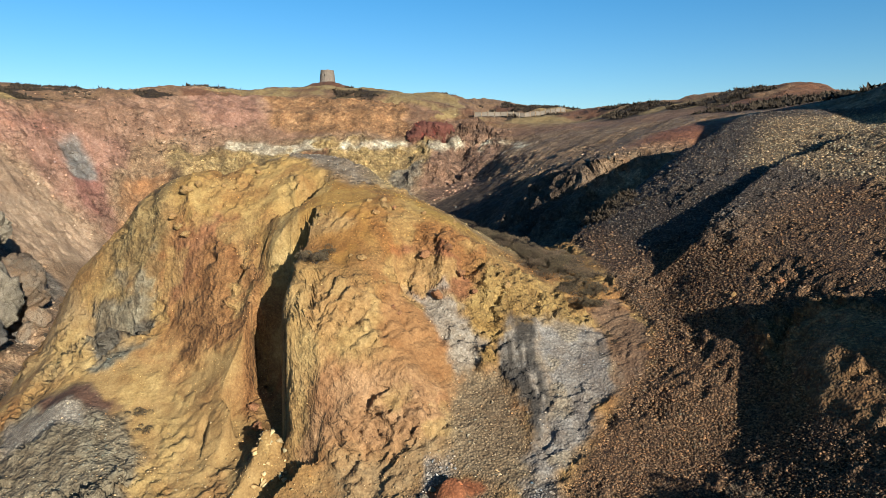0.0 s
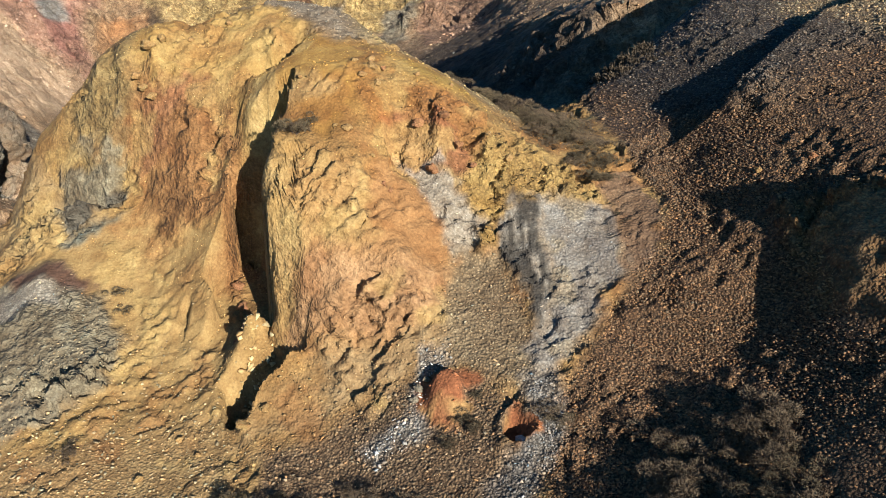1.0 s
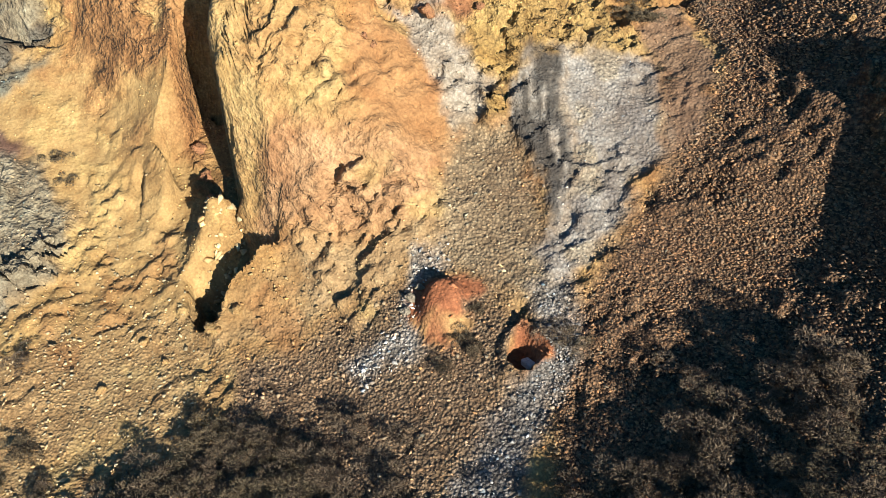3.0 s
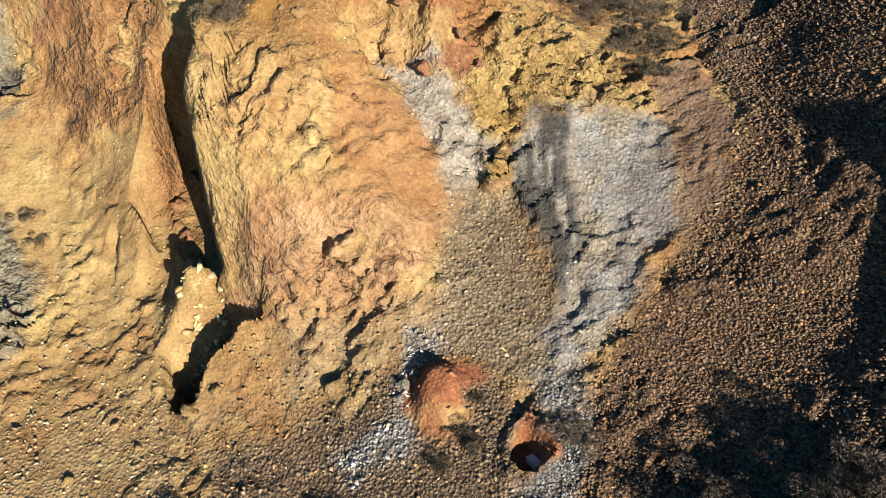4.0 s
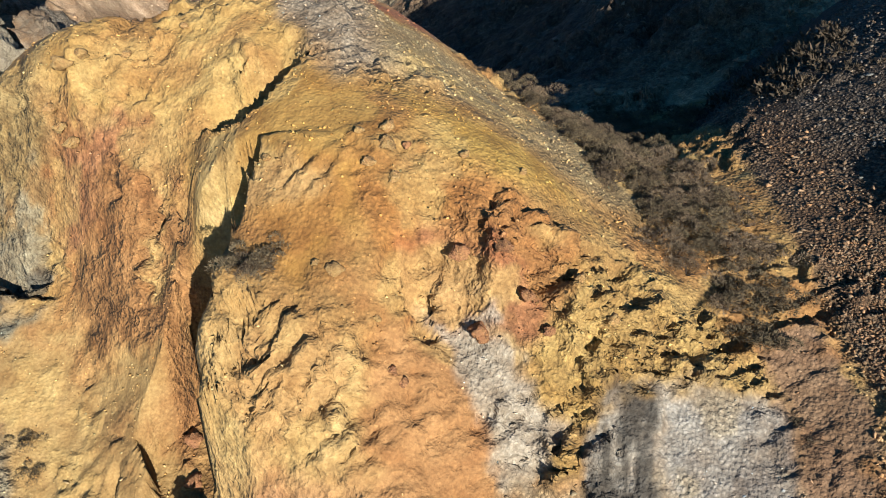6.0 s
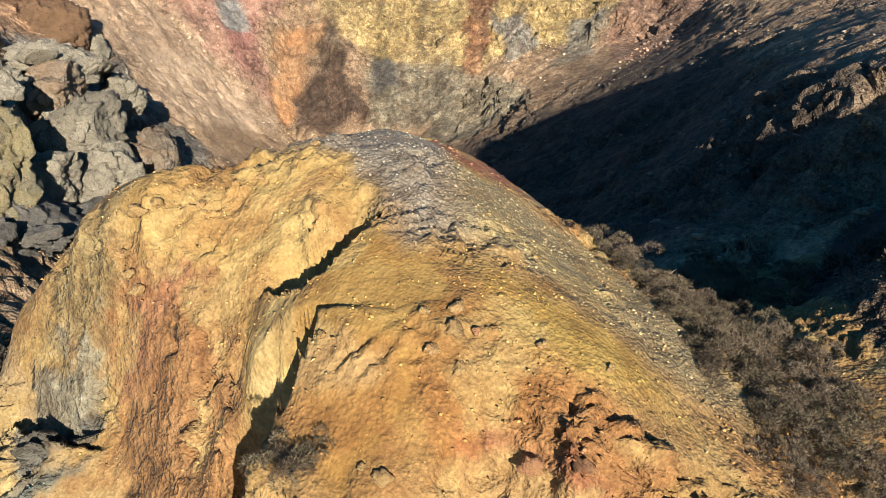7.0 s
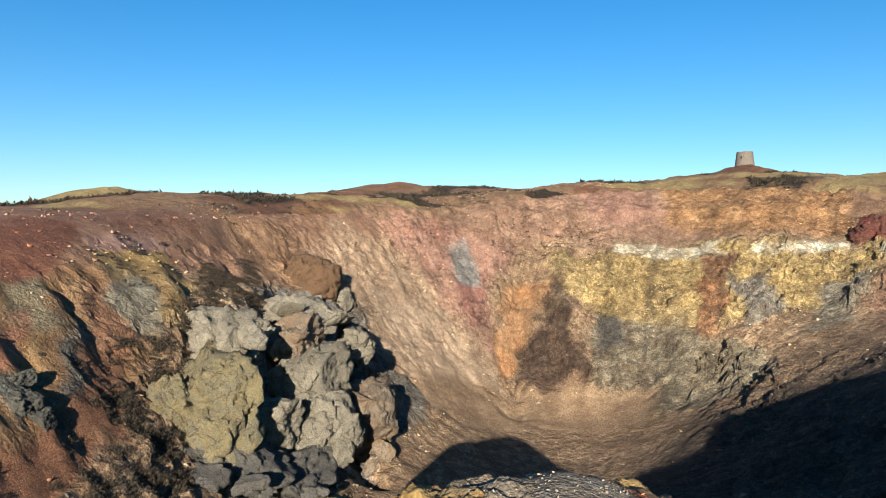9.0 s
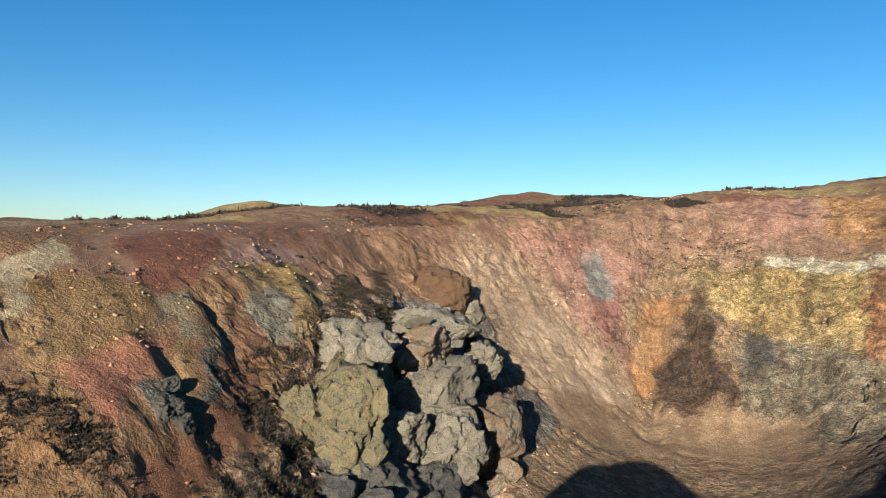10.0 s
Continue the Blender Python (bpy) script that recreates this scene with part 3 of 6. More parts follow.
# flanks of the knoll
patch([(-17.3, 39.1), (-12.1, 38.0), (-9.5, 36.4), (-9.8, 35), (-10.6, 34.6), (-10.1, 34.4), (-13.6, 35.4), (-14.8, 37.1), (-12.8, 37.1), (-15.3, 37.9)], (0.42, 0.225, 0.09), 0.25, 0.28, 0.3)
patch([(-14.5, 39.2), (-11, 41.5), (-8.2, 41.4), (-7.1, 39.7), (-6.7, 37.6), (-9.7, 37.8), (-11.9, 38.3), (-14.8, 38.4)], (0.56, 0.375, 0.135), 0.1, 0.14, 0.4)
patch([(-12.8, 38.5), (-11.2, 38.2), (-12, 37.5), (-14.4, 37.6), (-15.6, 38.0)], (0.43, 0.21, 0.10), 0.15, 0.2, 0.35)
patch([(-19.9, 39.6), (-15, 40.3), (-16.2, 38.9), (-15.5, 38.5), (-16.1, 38.2), (-18.9, 38.7)], (0.38, 0.285, 0.13), 0.2, 0.3, 0.3)
patch([(-24, 38.4), (-20.4, 38.3), (-18.8, 35.8), (-22.1, 35.8), (-24.2, 36.1)], (0.50, 0.365, 0.17), 0.15, 0.25, 0.4)
patch([(-19.9, 38.8), (-16.3, 38.3), (-16.8, 37.9), (-18.9, 36.5), (-19.9, 37.4)], (0.36, 0.325, 0.225), 0.15, 0.3, 0.2)
patch([(-16.4, 38.1), (-15.9, 37.6), (-18.5, 35.6), (-19, 36.3), (-18.2, 37.5)], (0.17, 0.16, 0.13), 0.15, 0.4, 0.2)
patch([(-16.2, 35.9), (-13.5, 35.1), (-10.5, 34.2), (-9.6, 31.5), (-8.2, 28.5), (-9.5, 27), (-14.2, 28.6), (-14.9, 31.7), (-17.5, 34), (-19.3, 34.3)], (0.53, 0.355, 0.145), 0.12, 0.04, 0.4)
patch([(-21.1, 34.2), (-17.5, 34), (-16.1, 33.3), (-17.7, 32.6), (-20.2, 33)], (0.17, 0.095, 0.065), 0.2, 0.1, 0.3)
patch([(-22.2, 33), (-18.1, 32.9), (-15.6, 32.8), (-14.3, 31), (-14.5, 28.5), (-19.8, 27.5), (-24, 28)], (0.33, 0.29, 0.20), 0.3, 0.35, 0.3)
patch([(-22.2, 33.1), (-18.1, 33), (-17, 32.3), (-21, 31.4)], (0.42, 0.38, 0.31), 0.5, 0.1, 0.3)
patch([(-9, 36.6), (-7.5, 35.5), (-5.5, 34.4), (-4.2, 34.2), (-4.1, 33.8), (-5.3, 33.6), (-6.9, 33.8), (-7.9, 34.8)], (0.63, 0.46, 0.20), 0.05, 0.12, 0.25)
patch([(-5.9, 36.7), (-4.1, 37.2), (-3, 36.4), (-3.5, 34.7), (-4.1, 34.3), (-5.6, 34.7), (-7.4, 35.8)], (0.53, 0.325, 0.095), 0.12, 0.05, 0.4)
patch([(-6.8, 31.1), (-3.8, 31.3), (-2.5, 30.6), (-2.7, 29.7), (-5.1, 29.4), (-6.8, 29.6), (-7.5, 31.1)], (0.63, 0.445, 0.19), 0.05, 0.2, 0.5)
patch([(-2.6, 31.8), (-1.4, 32.6), (0, 31.5), (0.5, 30.2), (-0.9, 29.3), (-2.5, 29.3)], (0.51, 0.28, 0.115), 0.15, 0.1, 0.4)
patch([(-5.8, 29.3), (-1.9, 29.1), (0.4, 29.9), (-0.3, 27.9), (-3.4, 27.8), (-6.7, 29)], (0.55, 0.335, 0.17), 0.1, 0.22, 0.4)
patch([(-2.2, 33.8), (0.8, 34.5), (2.4, 34.6), (2, 33.3), (-0.1, 32.7), (-1.4, 33.4)], (0.47, 0.25, 0.09), 0.3, 0.25, 0.4)
patch([(-1.5, 33.6), (0.3, 33.3), (0.9, 33.4), (1.1, 33.1), (-0.4, 32.7), (-1.4, 33.2)], (0.40, 0.175, 0.09), 0.2, 0.35, 0.25)
patch([(1.2, 32.7), (4.2, 35.9), (6.9, 34.8), (7.5, 33.1), (4.2, 33.0), (2.4, 32.4)], (0.57, 0.405, 0.155), 0.35, 0.3, 0.35)
patch([(-1.5, 33.0), (-0.4, 32.6), (1, 32.3), (2.1, 31.8), (1.7, 30.9), (0.5, 30.8), (-0.5, 31.7), (-1.3, 32.7)], (0.50, 0.45, 0.365), 0.3, 0.2, 0.25)
patch([(1.2, 31.5), (2.2, 31.6), (2.4, 30.9), (1.7, 30.7)], (0.46, 0.31, 0.11), 0.3, 0.4, 0.2)
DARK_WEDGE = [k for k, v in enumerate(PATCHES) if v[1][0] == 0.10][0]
# patches of the pit and the plateau
far_patch([(-112, 40), (-112, 96), (-95, 92), (-82, 84), (-68, 68), (-50, 50), (-52, 40), (-70, 30)], (0.29, 0.165, 0.077), 0.3, 0.3, 3)
far_patch([(-110, 140), (-62, 224), (-40, 222), (-40, 199), (-76, 182), (-97, 150)], (0.42, 0.255, 0.165), 0.3, 0.4, 4)
far_patch([(-110, 70), (-125, 140), (-100, 150), (-92, 110), (-80, 60), (-66, 40)], (0.38, 0.215, 0.13), 0.5, 0.2, 4)
far_patch([(-100, 108), (-103, 140), (-92, 160), (-78, 160), (-66, 150), (-74, 128), (-86, 110)], (0.47, 0.325, 0.205), 0.2, 0.4, 5)
far_patch([(-92, 137), (-86, 151), (-73, 154), (-59, 144), (-73, 129), (-78, 122)], (0.49, 0.35, 0.225), 0.2, 0.3, 4)
far_patch([(-103, 152), (-96, 165), (-88, 167), (-90, 156), (-97, 150)], (0.46, 0.24, 0.17), 0.2, 0.4, 3)
far_patch([(-97, 155), (-84, 175), (-80, 176), (-79, 163), (-74, 159), (-81, 154), (-89, 152)], (0.46, 0.265, 0.185), 0.2, 0.4, 2.5)
far_patch([(-91, 162.6), (-86.4, 167.7), (-82.3, 164.7), (-84.6, 159.7)], (0.27, 0.25, 0.22), 0.1, 0.4, 1.8)
far_patch([(-86, 160), (-82, 166), (-79, 162), (-78, 158), (-83, 157)], (0.40, 0.19, 0.145), 0.1, 0.4, 1.2)
far_patch([(-71.6, 178), (-64.3, 185.7), (-38.7, 196), (-15.9, 198), (-2, 200), (-5, 188), (-16, 180), (-26, 178), (-34, 174), (-49, 173), (-58.7, 174), (-65, 172)], (0.58, 0.42, 0.18), 0.2, 0.9, 2.5)
far_patch([(-58, 174), (-41, 175.6), (-35.5, 172.7), (-23.5, 170.5), (-18, 156), (-31, 154), (-48, 156), (-56, 163)], (0.30, 0.25, 0.165), 0.2, 1.0, 2.2)
far_patch([(-57, 174), (-52, 175), (-50, 170), (-55, 167)], (0.17, 0.15, 0.12), 0.2, 1.0, 1.2)
far_patch([(-76.3, 172), (-70.3, 176), (-67.8, 173), (-71.9, 163.6), (-70.6, 158), (-73.4, 156.5), (-77.6, 160.5)], (0.47, 0.245, 0.11), 0.1, 0.4, 1.4)
far_patch([(-68.8, 175), (-61.9, 171.2), (-59.9, 166.5), (-53.3, 162), (-54.3, 155.2), (-62, 154.9), (-69.7, 159.4), (-72.1, 164), (-68.9, 167.6)], (0.165, 0.105, 0.066), 0.3, 0.9, 1.2)
far_patch([(-38.7, 191), (-32.4, 192), (-31.4, 180.8), (-33.3, 173), (-35.8, 173)], (0.42, 0.22, 0.105), 0.2, 0.9, 1.4)
far_patch([(-31.3, 186), (-24.4, 188.7), (-20.6, 179.8), (-26.6, 175.2)], (0.36, 0.32, 0.25), 0.2, 0.9, 1.8)
far_patch([(-14, 189), (-6, 189), (-8, 176), (-16, 172)], (0.36, 0.31, 0.22), 0.2, 0.9, 1.8)
far_patch([(-57, 219), (-12, 223), (-10.2, 202), (-28.6, 199.5), (-48.9, 198)], (0.45, 0.255, 0.12), 0.3, 0.6, 2)
far_patch([(-75.4, 205), (-64, 222), (-52, 200), (-66, 191)], (0.44, 0.25, 0.175), 0.3, 0.4, 2.5)
far_patch([(-9, 208), (1, 210), (3, 203), (-3, 199), (-9, 199)], (0.26, 0.065, 0.045), 0.3, 0.8, 1)
far_patch([(-2.2, 200.2), (14.8, 216), (16, 190), (11.4, 164.6), (-2.9, 166.1), (-5.5, 180.9)], (0.39, 0.24, 0.155), 0.3, 0.9, 2)
far_patch([(-80, 130), (-66, 132), (-60, 146), (-40, 152), (-40, 162), (-58, 160), (-74, 150)], (0.44, 0.29, 0.165), 0.6, 0.1, 4)
far_patch([(-84, 100), (-90, 118), (-76, 126), (-66, 112), (-60, 96), (-64, 78), (-76, 84)], (0.33, 0.30, 0.245), 0.2, 0.9, 2.5)
far_patch([(-87.7, 98.9), (-92.8, 115.5), (-89.3, 131.4), (-82.2, 125.9), (-83.8, 115.6), (-84.5, 104.8)], (0.34, 0.315, 0.26), 0.2, 0.9, 1.5)
far_patch([(-85, 121.5), (-82.7, 128), (-74, 131), (-67.6, 121), (-66, 108.5), (-73.6, 113), (-78.8, 117)], (0.25, 0.225, 0.18), 0.4, 0.7, 1.5)
far_patch([(-86.6, 75.3), (-93, 88.7), (-83.4, 86.9), (-74.4, 79.1), (-75.5, 75.6), (-80.8, 73.7)], (0.40, 0.265, 0.105), 0.2, 0.3, 1.2)
far_patch([(-79.7, 73), (-82.9, 79.4), (-79.1, 78.9), (-74.2, 76.8), (-76.3, 72)], (0.25, 0.235, 0.175), 0.2, 0.3, 1.0)
far_patch([(-74.5, 44.6), (-82.3, 49.3), (-81.4, 60), (-77.8, 65.1), (-71.9, 61.1), (-63.6, 52.7), (-62.1, 48.9), (-67.9, 45.7)], (0.38, 0.23, 0.10), 0.25, 0.3, 1.5)
far_patch([(-82, 62), (-77.8, 66), (-72, 61.5), (-74, 58)], (0.25, 0.20, 0.12), 0.25, 0.3, 1.2)
far_patch([(-69, 47.6), (-75, 60.6), (-63.9, 53.3), (-60.6, 49.2)], (0.40, 0.18, 0.10), 0.25, 0.25, 1.3)
far_patch([(-65.7, 54), (-67.2, 56.7), (-65.2, 58.1), (-62, 53.6)], (0.16, 0.155, 0.12), 0.3, 0.5, 0.8)
far_patch([(-69.2, 60.5), (-75.7, 66.9), (-75, 68), (-66.6, 61.1), (-66, 58.5)], (0.19, 0.18, 0.145), 0.3, 0.5, 0.8)
far_patch([(-81, 72.3), (-77, 72.5), (-70.2, 68), (-59.1, 60), (-54, 50), (-57, 48.5), (-61.8, 56.2), (-70, 64.2)], (0.37, 0.175, 0.09), 0.8, 0.12, 1.0)
far_patch([(-90.2, 60.6), (-96.5, 69.7), (-92.9, 76), (-84, 70.5), (-78.5, 61.4), (-82, 58.4)], (0.31, 0.13, 0.075), 0.9, 0.15, 1.2)
far_patch([(-88.8, 74.3), (-95.8, 88.6), (-93.1, 90), (-85.9, 75.3)], (0.42, 0.25, 0.19), 0.3, 0.2, 1.0)
far_patch([(-82.7, 46.3), (-92.8, 54.3), (-84.5, 53.8), (-79.9, 48.7), (-76.5, 45)], (0.54, 0.42, 0.25), 0.3, 0.2, 1.0)
far_patch([(-106, 108), (-103, 126), (-97, 124), (-90, 113), (-97, 106)], (0.40, 0.235, 0.13), 0.3, 0.4, 2)
far_patch([(-112, 74), (-110, 100), (-99, 100), (-94, 84), (-96, 74)], (0.35, 0.175, 0.105), 0.8, 0.25, 3)
# dark heath on the plateau
HEATHS = [
    [(-131, 146), (-124.5, 158.7), (-105, 139), (-103.6, 129.6), (-106, 124.4)],
    [(-128, 180), (-109, 212), (-106.6, 195), (-107, 160)],
    [(-80, 224.6), (-59, 250), (-57, 230), (-75, 213)],
    [(-103.6, 129.6), (-101, 140), (-99.5, 138.4), (-100, 127.3), (-101, 125.4)],
    [(-118.7, 120), (-128.6, 145), (-116.6, 133), (-108, 112)],
]


def runs(q, size, octaves, seed):
    """Noise drawn out down the sides of the pit."""
    total = 0
    for cx, cy, w in ((-25, 68, ramp(q[:, 1], 104, 82)), (-32, 118, ramp(q[:, 1], 82, 104))):
        a = np.arctan2(q[:, 1] - cy, -(q[:, 0] - cx))
        r = np.hypot(q[:, 0] - cx, q[:, 1] - cy)
        total = total + w * fbm(np.stack([a * 58 + 0.5 * grain(q, 4, seed + 3), 0.13 * r, np.full(len(q), cy)], 1), size, octaves, seed, 0.6)
    return total


def paint(x, y, z, slope):
    """Mineral colour, stoniness and relief of each point; two shaded slopes have their shade deepened in the colour."""
    n = len(x)
    p = np.stack([x, y, z], 1)
    tone = np.tile(np.array((0.46, 0.28, 0.105)), (n, 1))
    stony = np.full(n, 0.3)
    relief = np.full(n, 0.15)

    def lay(where, m, colour, st, rl):
        tone[where] += (np.array(colour) - tone[where]) * m[:, None]
        stony[where] += (st - stony[where]) * m
        relief[where] += (rl - relief[where]) * m

    far = (y > 58) | (x < -27) | (x > 40) | (y < 10)
    every = np.ones(n, bool)
    lay(every, far * 1.0, (0.43, 0.29, 0.17), 0.3, 0.6)
    # banded wall: a pale layer near the rim of the far side, rusty earth above it
    band = z[far] + 0.9 * grain(p[far], 9, 71) + 0.5 * grain(p[far], 3, 72)
    pit = inside(x[far], y[far], [(-70, 170), (-50, 210), (30, 215), (30, 180), (0, 150), (-40, 165)], 3)
    lay(far, ramp(z[far] + 1.2 * grain(p[far], 14, 73), 37.5, 39.5) * ramp(y[far], 60, 70), (0.36, 0.215, 0.13), 0.4, 0.35)
    q = p[far]
    fx = q[:, 0] + 1.3 * grain(q, 6, 81) + 0.7 * grain(q, 2, 82)
    fy = q[:, 1] + 1.3 * grain(q, 6, 83) + 0.7 * grain(q, 2, 84)
    for pts, c, st, rl, soft in FAR_PATCHES:
        lay(far, inside(fx, fy, pts, 0.6 * soft), c, st, rl)
    lay(far, pit * ramp(band, 33.3, 34.4) * ramp(band, 37.0, 35.8) * ramp(grain(p[far], 7, 77) + 0.6 * grain(p[far], 2.5, 78), -0.35, 0.25), (0.78, 0.69, 0.49), 0.1, 0.7)
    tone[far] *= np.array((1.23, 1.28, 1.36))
    q = p[far] * np.array([1, 1, 0.35])
    tone[far] *= np.clip(1 + (0.22 * fbm(q, 4, 4, 101, 0.65) + 0.17 * runs(p[far], 5, 4, 102)) * ramp(slope[far], 0.1, 0.5), 0.5, 1.6)[:, None]
    pale = ramp(fbm(q, 11, 4, 103), 0.3, 0.75) * ramp(slope[far], 0.3, 0.6) * 0.5
    lay(far, pale * 0.4, (0.54, 0.42, 0.27), 0.2, 0.7)
    dark = ramp(ridged(q, 9, 4, 105), 0.9, 1.4) * ramp(slope[far], 0.3, 0.6) * ramp(relief[far], 0.3, 0.8) * 0.4
    lay(far, dark, (0.16, 0.115, 0.08), 0.2, 0.8)
    # east slope of the pit: its shade is deepened by a near-black ground colour
    shaded_side = inside(x[far], y[far], [(-2, 62), (16, 66), (14, 100), (16, 140), (8, 165), (-14, 150), (-30, 150), (-36, 110), (-26, 70)], 5)
    lay(far, shaded_side * 0.85, (0.105, 0.085, 0.068), 0.5, 0.6)
    # plateau: tan earth with dark heath
    flat = far & (slope < 0.55) & (z > 39)
    q = p[flat]
    edge = ramp(z[flat] + 1.0 * grain(q, 12, 90), 41, 43.5)
    lay(flat, edge * 0.7, (0.41, 0.265, 0.15), 0.5, 0.3)
    lay(flat, edge * ramp(fbm(q * np.array((1, 1, 0.2)), 26, 5, 91, 0.6) + 0.25 * ramp(q[:, 1], 230, 290), 0.24, 0.36), (0.062, 0.045, 0.032), 0.6, 0.3)
    for pts in HEATHS:
        hx_, hy_ = q[:, 0] + 5 * fbm(q, 9, 3, 92), q[:, 1] + 5 * fbm(q, 9, 3, 93)
        lay(flat, inside(hx_, hy_, pts, 1.5), (0.062, 0.045, 0.032), 0.6, 0.3)
    lay(flat, edge * ramp(fbm(q, 30, 4, 95), 0.3, 0.5), (0.52, 0.39, 0.18), 0.3, 0.3)
    lay(flat, edge * 0.8 * ramp(fbm(q, 22, 4, 96), 0.35, 0.55), (0.33, 0.16, 0.09), 0.5, 0.3)
    lay(flat, edge * ramp(np.hypot(q[:, 0] + 172, q[:, 1] - 122), 17, 12), (0.56, 0.43, 0.2), 0.3, 0.3)
    heath = inside(x[far], y[far], [(50, 88), (50, 145), (120, 160), (120, 90)], 4) * ramp(grain(p[far], 9, 97), -0.75, -0.35)
    lay(far, heath, (0.055, 0.042, 0.03), 0.6, 0.4)
    red_end = inside(x[far], y[far], [(20, 75), (24, 81), (34, 92), (50, 100), (44, 84), (32, 77)], 2)
    lay(far, red_end, (0.38, 0.16, 0.09), 0.5, 0.3)
    # spoil slopes
    heap = heap_mask(x, y) * (y < 66)
    k = heap > 0.001
    q = p[k]
    lay(k, heap[k], (0.255, 0.152, 0.08), 1.0, 0.09)
    lay(k, heap[k] * ramp(y[k] - 0.35 * x[k] + 3 * grain(q, 6, 41), 27, 32) * 0.85, (0.15, 0.132, 0.11), 1.0, 0.09)
    lay(k, heap[k] * inside(x[k], y[k], [(9, 50), (11.5, 41), (14.9, 36), (16.2, 31), (14.1, 30.5), (9.7, 33.5), (8.7, 38)], 1.0) * 0.8, (0.255, 0.152, 0.08), 1.0, 0.09)
    lay(k, heap[k] * inside(x[k], y[k], [(22, 40), (20.5, 47), (27, 58), (60, 60), (60, 30), (24, 36)], 1.2), (0.42, 0.32, 0.19), 0.9, 0.09)
    lay(k, heap[k] * inside(x[k], y[k], [(13.6, 29.6), (17, 27.5), (17.5, 23), (14.6, 22), (13, 24.6)], 0.5), (0.36, 0.225, 0.105), 0.6, 0.35)
    # hollow behind the heap: ground colour darkened to deepen its shade
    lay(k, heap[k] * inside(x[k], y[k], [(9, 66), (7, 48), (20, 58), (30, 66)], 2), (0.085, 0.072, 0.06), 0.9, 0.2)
    # the knoll
    close = (x > -27) & (x < 16) & (y > 8) & (y < 54)
    q = p[close]
    wx = q[:, 0] + 0.4 * grain(q, 1.7, 21) + 0.25 * grain(q, 0.55, 22) + 0.12 * grain(q, 0.25, 25)
    wy = q[:, 1] + 0.3 * grain(q, 1.7, 23) + 0.18 * grain(q, 0.55, 24) + 0.1 * grain(q, 0.25, 26)
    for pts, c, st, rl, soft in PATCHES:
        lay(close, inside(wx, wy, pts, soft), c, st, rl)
    for hx, hy, r, deep in HOLLOWS:
        lay(close, ramp(np.hypot(wx - hx, wy - hy), r * 1.25, r * 0.8), (0.42, 0.16, 0.07), 0.3, 0.03)
    # streaked grey rock: pale runs over the dark wedge, dark and tan runs over the pale one
    run = q * np.array([1.0, 0.22, 0.22])
    lay(close, inside(wx, wy, PATCHES[DARK_WEDGE][0], 0.4) * ramp(grain(run, 0.22, 51) + 0.6 * grain(run, 0.09, 52), 0.15, 0.7), (0.40, 0.37, 0.32), 0.35, 0.15)
    lay(close, inside(wx, wy, PATCHES[DARK_WEDGE + 1][0], 0.4) * 0.7 * ramp(grain(run, 0.35, 53) + 0.6 * grain(q, 0.3, 54), 0.2, 0.8), (0.27, 0.25, 0.23), 0.4, 0.1)
    lay(close, inside(wx, wy, PATCHES[DARK_WEDGE + 1][0], 0.4) * 0.6 * ramp(fbm(q, 1.2, 3, 55), 0.25, 0.6), (0.46, 0.38, 0.25), 0.5, 0.1)
    # veins and stains of rust and sulphur over the knoll
    keep = ramp(stony[close], 0.9, 0.4) * ramp(tone[close, 0] - tone[close, 2], 0.18, 0.28)
    lay(close, keep * 0.35 * ramp(fbm(q, 2.6, 4, 28), 0.25, 0.6), (0.40, 0.17, 0.06), 0.25, 0.18)
    lay(close, keep * 0.55 * ramp(fbm(q, 2.2, 4, 29), 0.3, 0.65), (0.62, 0.45, 0.18), 0.2, 0.14)
    lay(close, keep * 0.1 * ramp(ridged(q * np.array((1, 1, 2.2)), 2.4, 3, 30), 1.0, 1.4), (0.26, 0.13, 0.06), 0.2, 0.2)
    return tone, stony, relief


NEAR, PIT = 0.115, 0.47
gx = np.concatenate([np.array(geo(-150, -3000, 3, 1.25))[::-1][:-1], spread([(-150, -108, 1.6), (-108, -24, PIT), (-24, 18, NEAR), (18, 30, 0.3), (30, 60, 1.0), (60, 130, 2)]), geo(130, 3000, 3, 1.25)])
gy = np.concatenate([np.array(geo(-30, -3000, 3, 1.3))[::-1][:-1], spread([(-30, 12, 1.2), (12, 16, 0.4), (16, 25.5, NEAR), (25.5, 41, 0.066), (41, 52, NEAR), (52, 60, 0.4), (60, 215, PIT), (215, 400, 2.5)]), geo(400, 3000, 6, 1.25)])
mx, my = np.meshgrid(gx, gy)
shape = mx.shape


def normals(X, Y, Z):
    du = np.stack([np.gradient(v, axis=1) for v in (X, Y, Z)], -1)
    dv = np.stack([np.gradient(v, axis=0) for v in (X, Y, Z)], -1)
    n = np.cross(du, dv)
    return n / np.linalg.norm(n, axis=-1, keepdims=True)


# on the knoll the rows follow the steepness of each column, so that its faces are meshed as finely as its flats
cols = np.nonzero((gx > -24) & (gx < 12))[0]
rows = np.nonzero((gy >= 25.5) & (gy < 41))[0]
box_ = np.ix_(rows, cols)
zc = height(mx[box_].ravel(), my[box_].ravel()).reshape(len(rows), len(cols))
run_ = np.vstack([np.zeros(len(cols)), np.cumsum(np.hypot(np.diff(my[box_], axis=0), 0.9 * np.diff(zc, axis=0)), axis=0)])
fit = np.stack([np.interp(np.linspace(0, run_[-1, k], len(rows)), run_[:, k], gy[rows]) for k in range(len(cols))], 1)
pad = np.pad(fit, ((0, 0), (6, 6)), mode="edge")
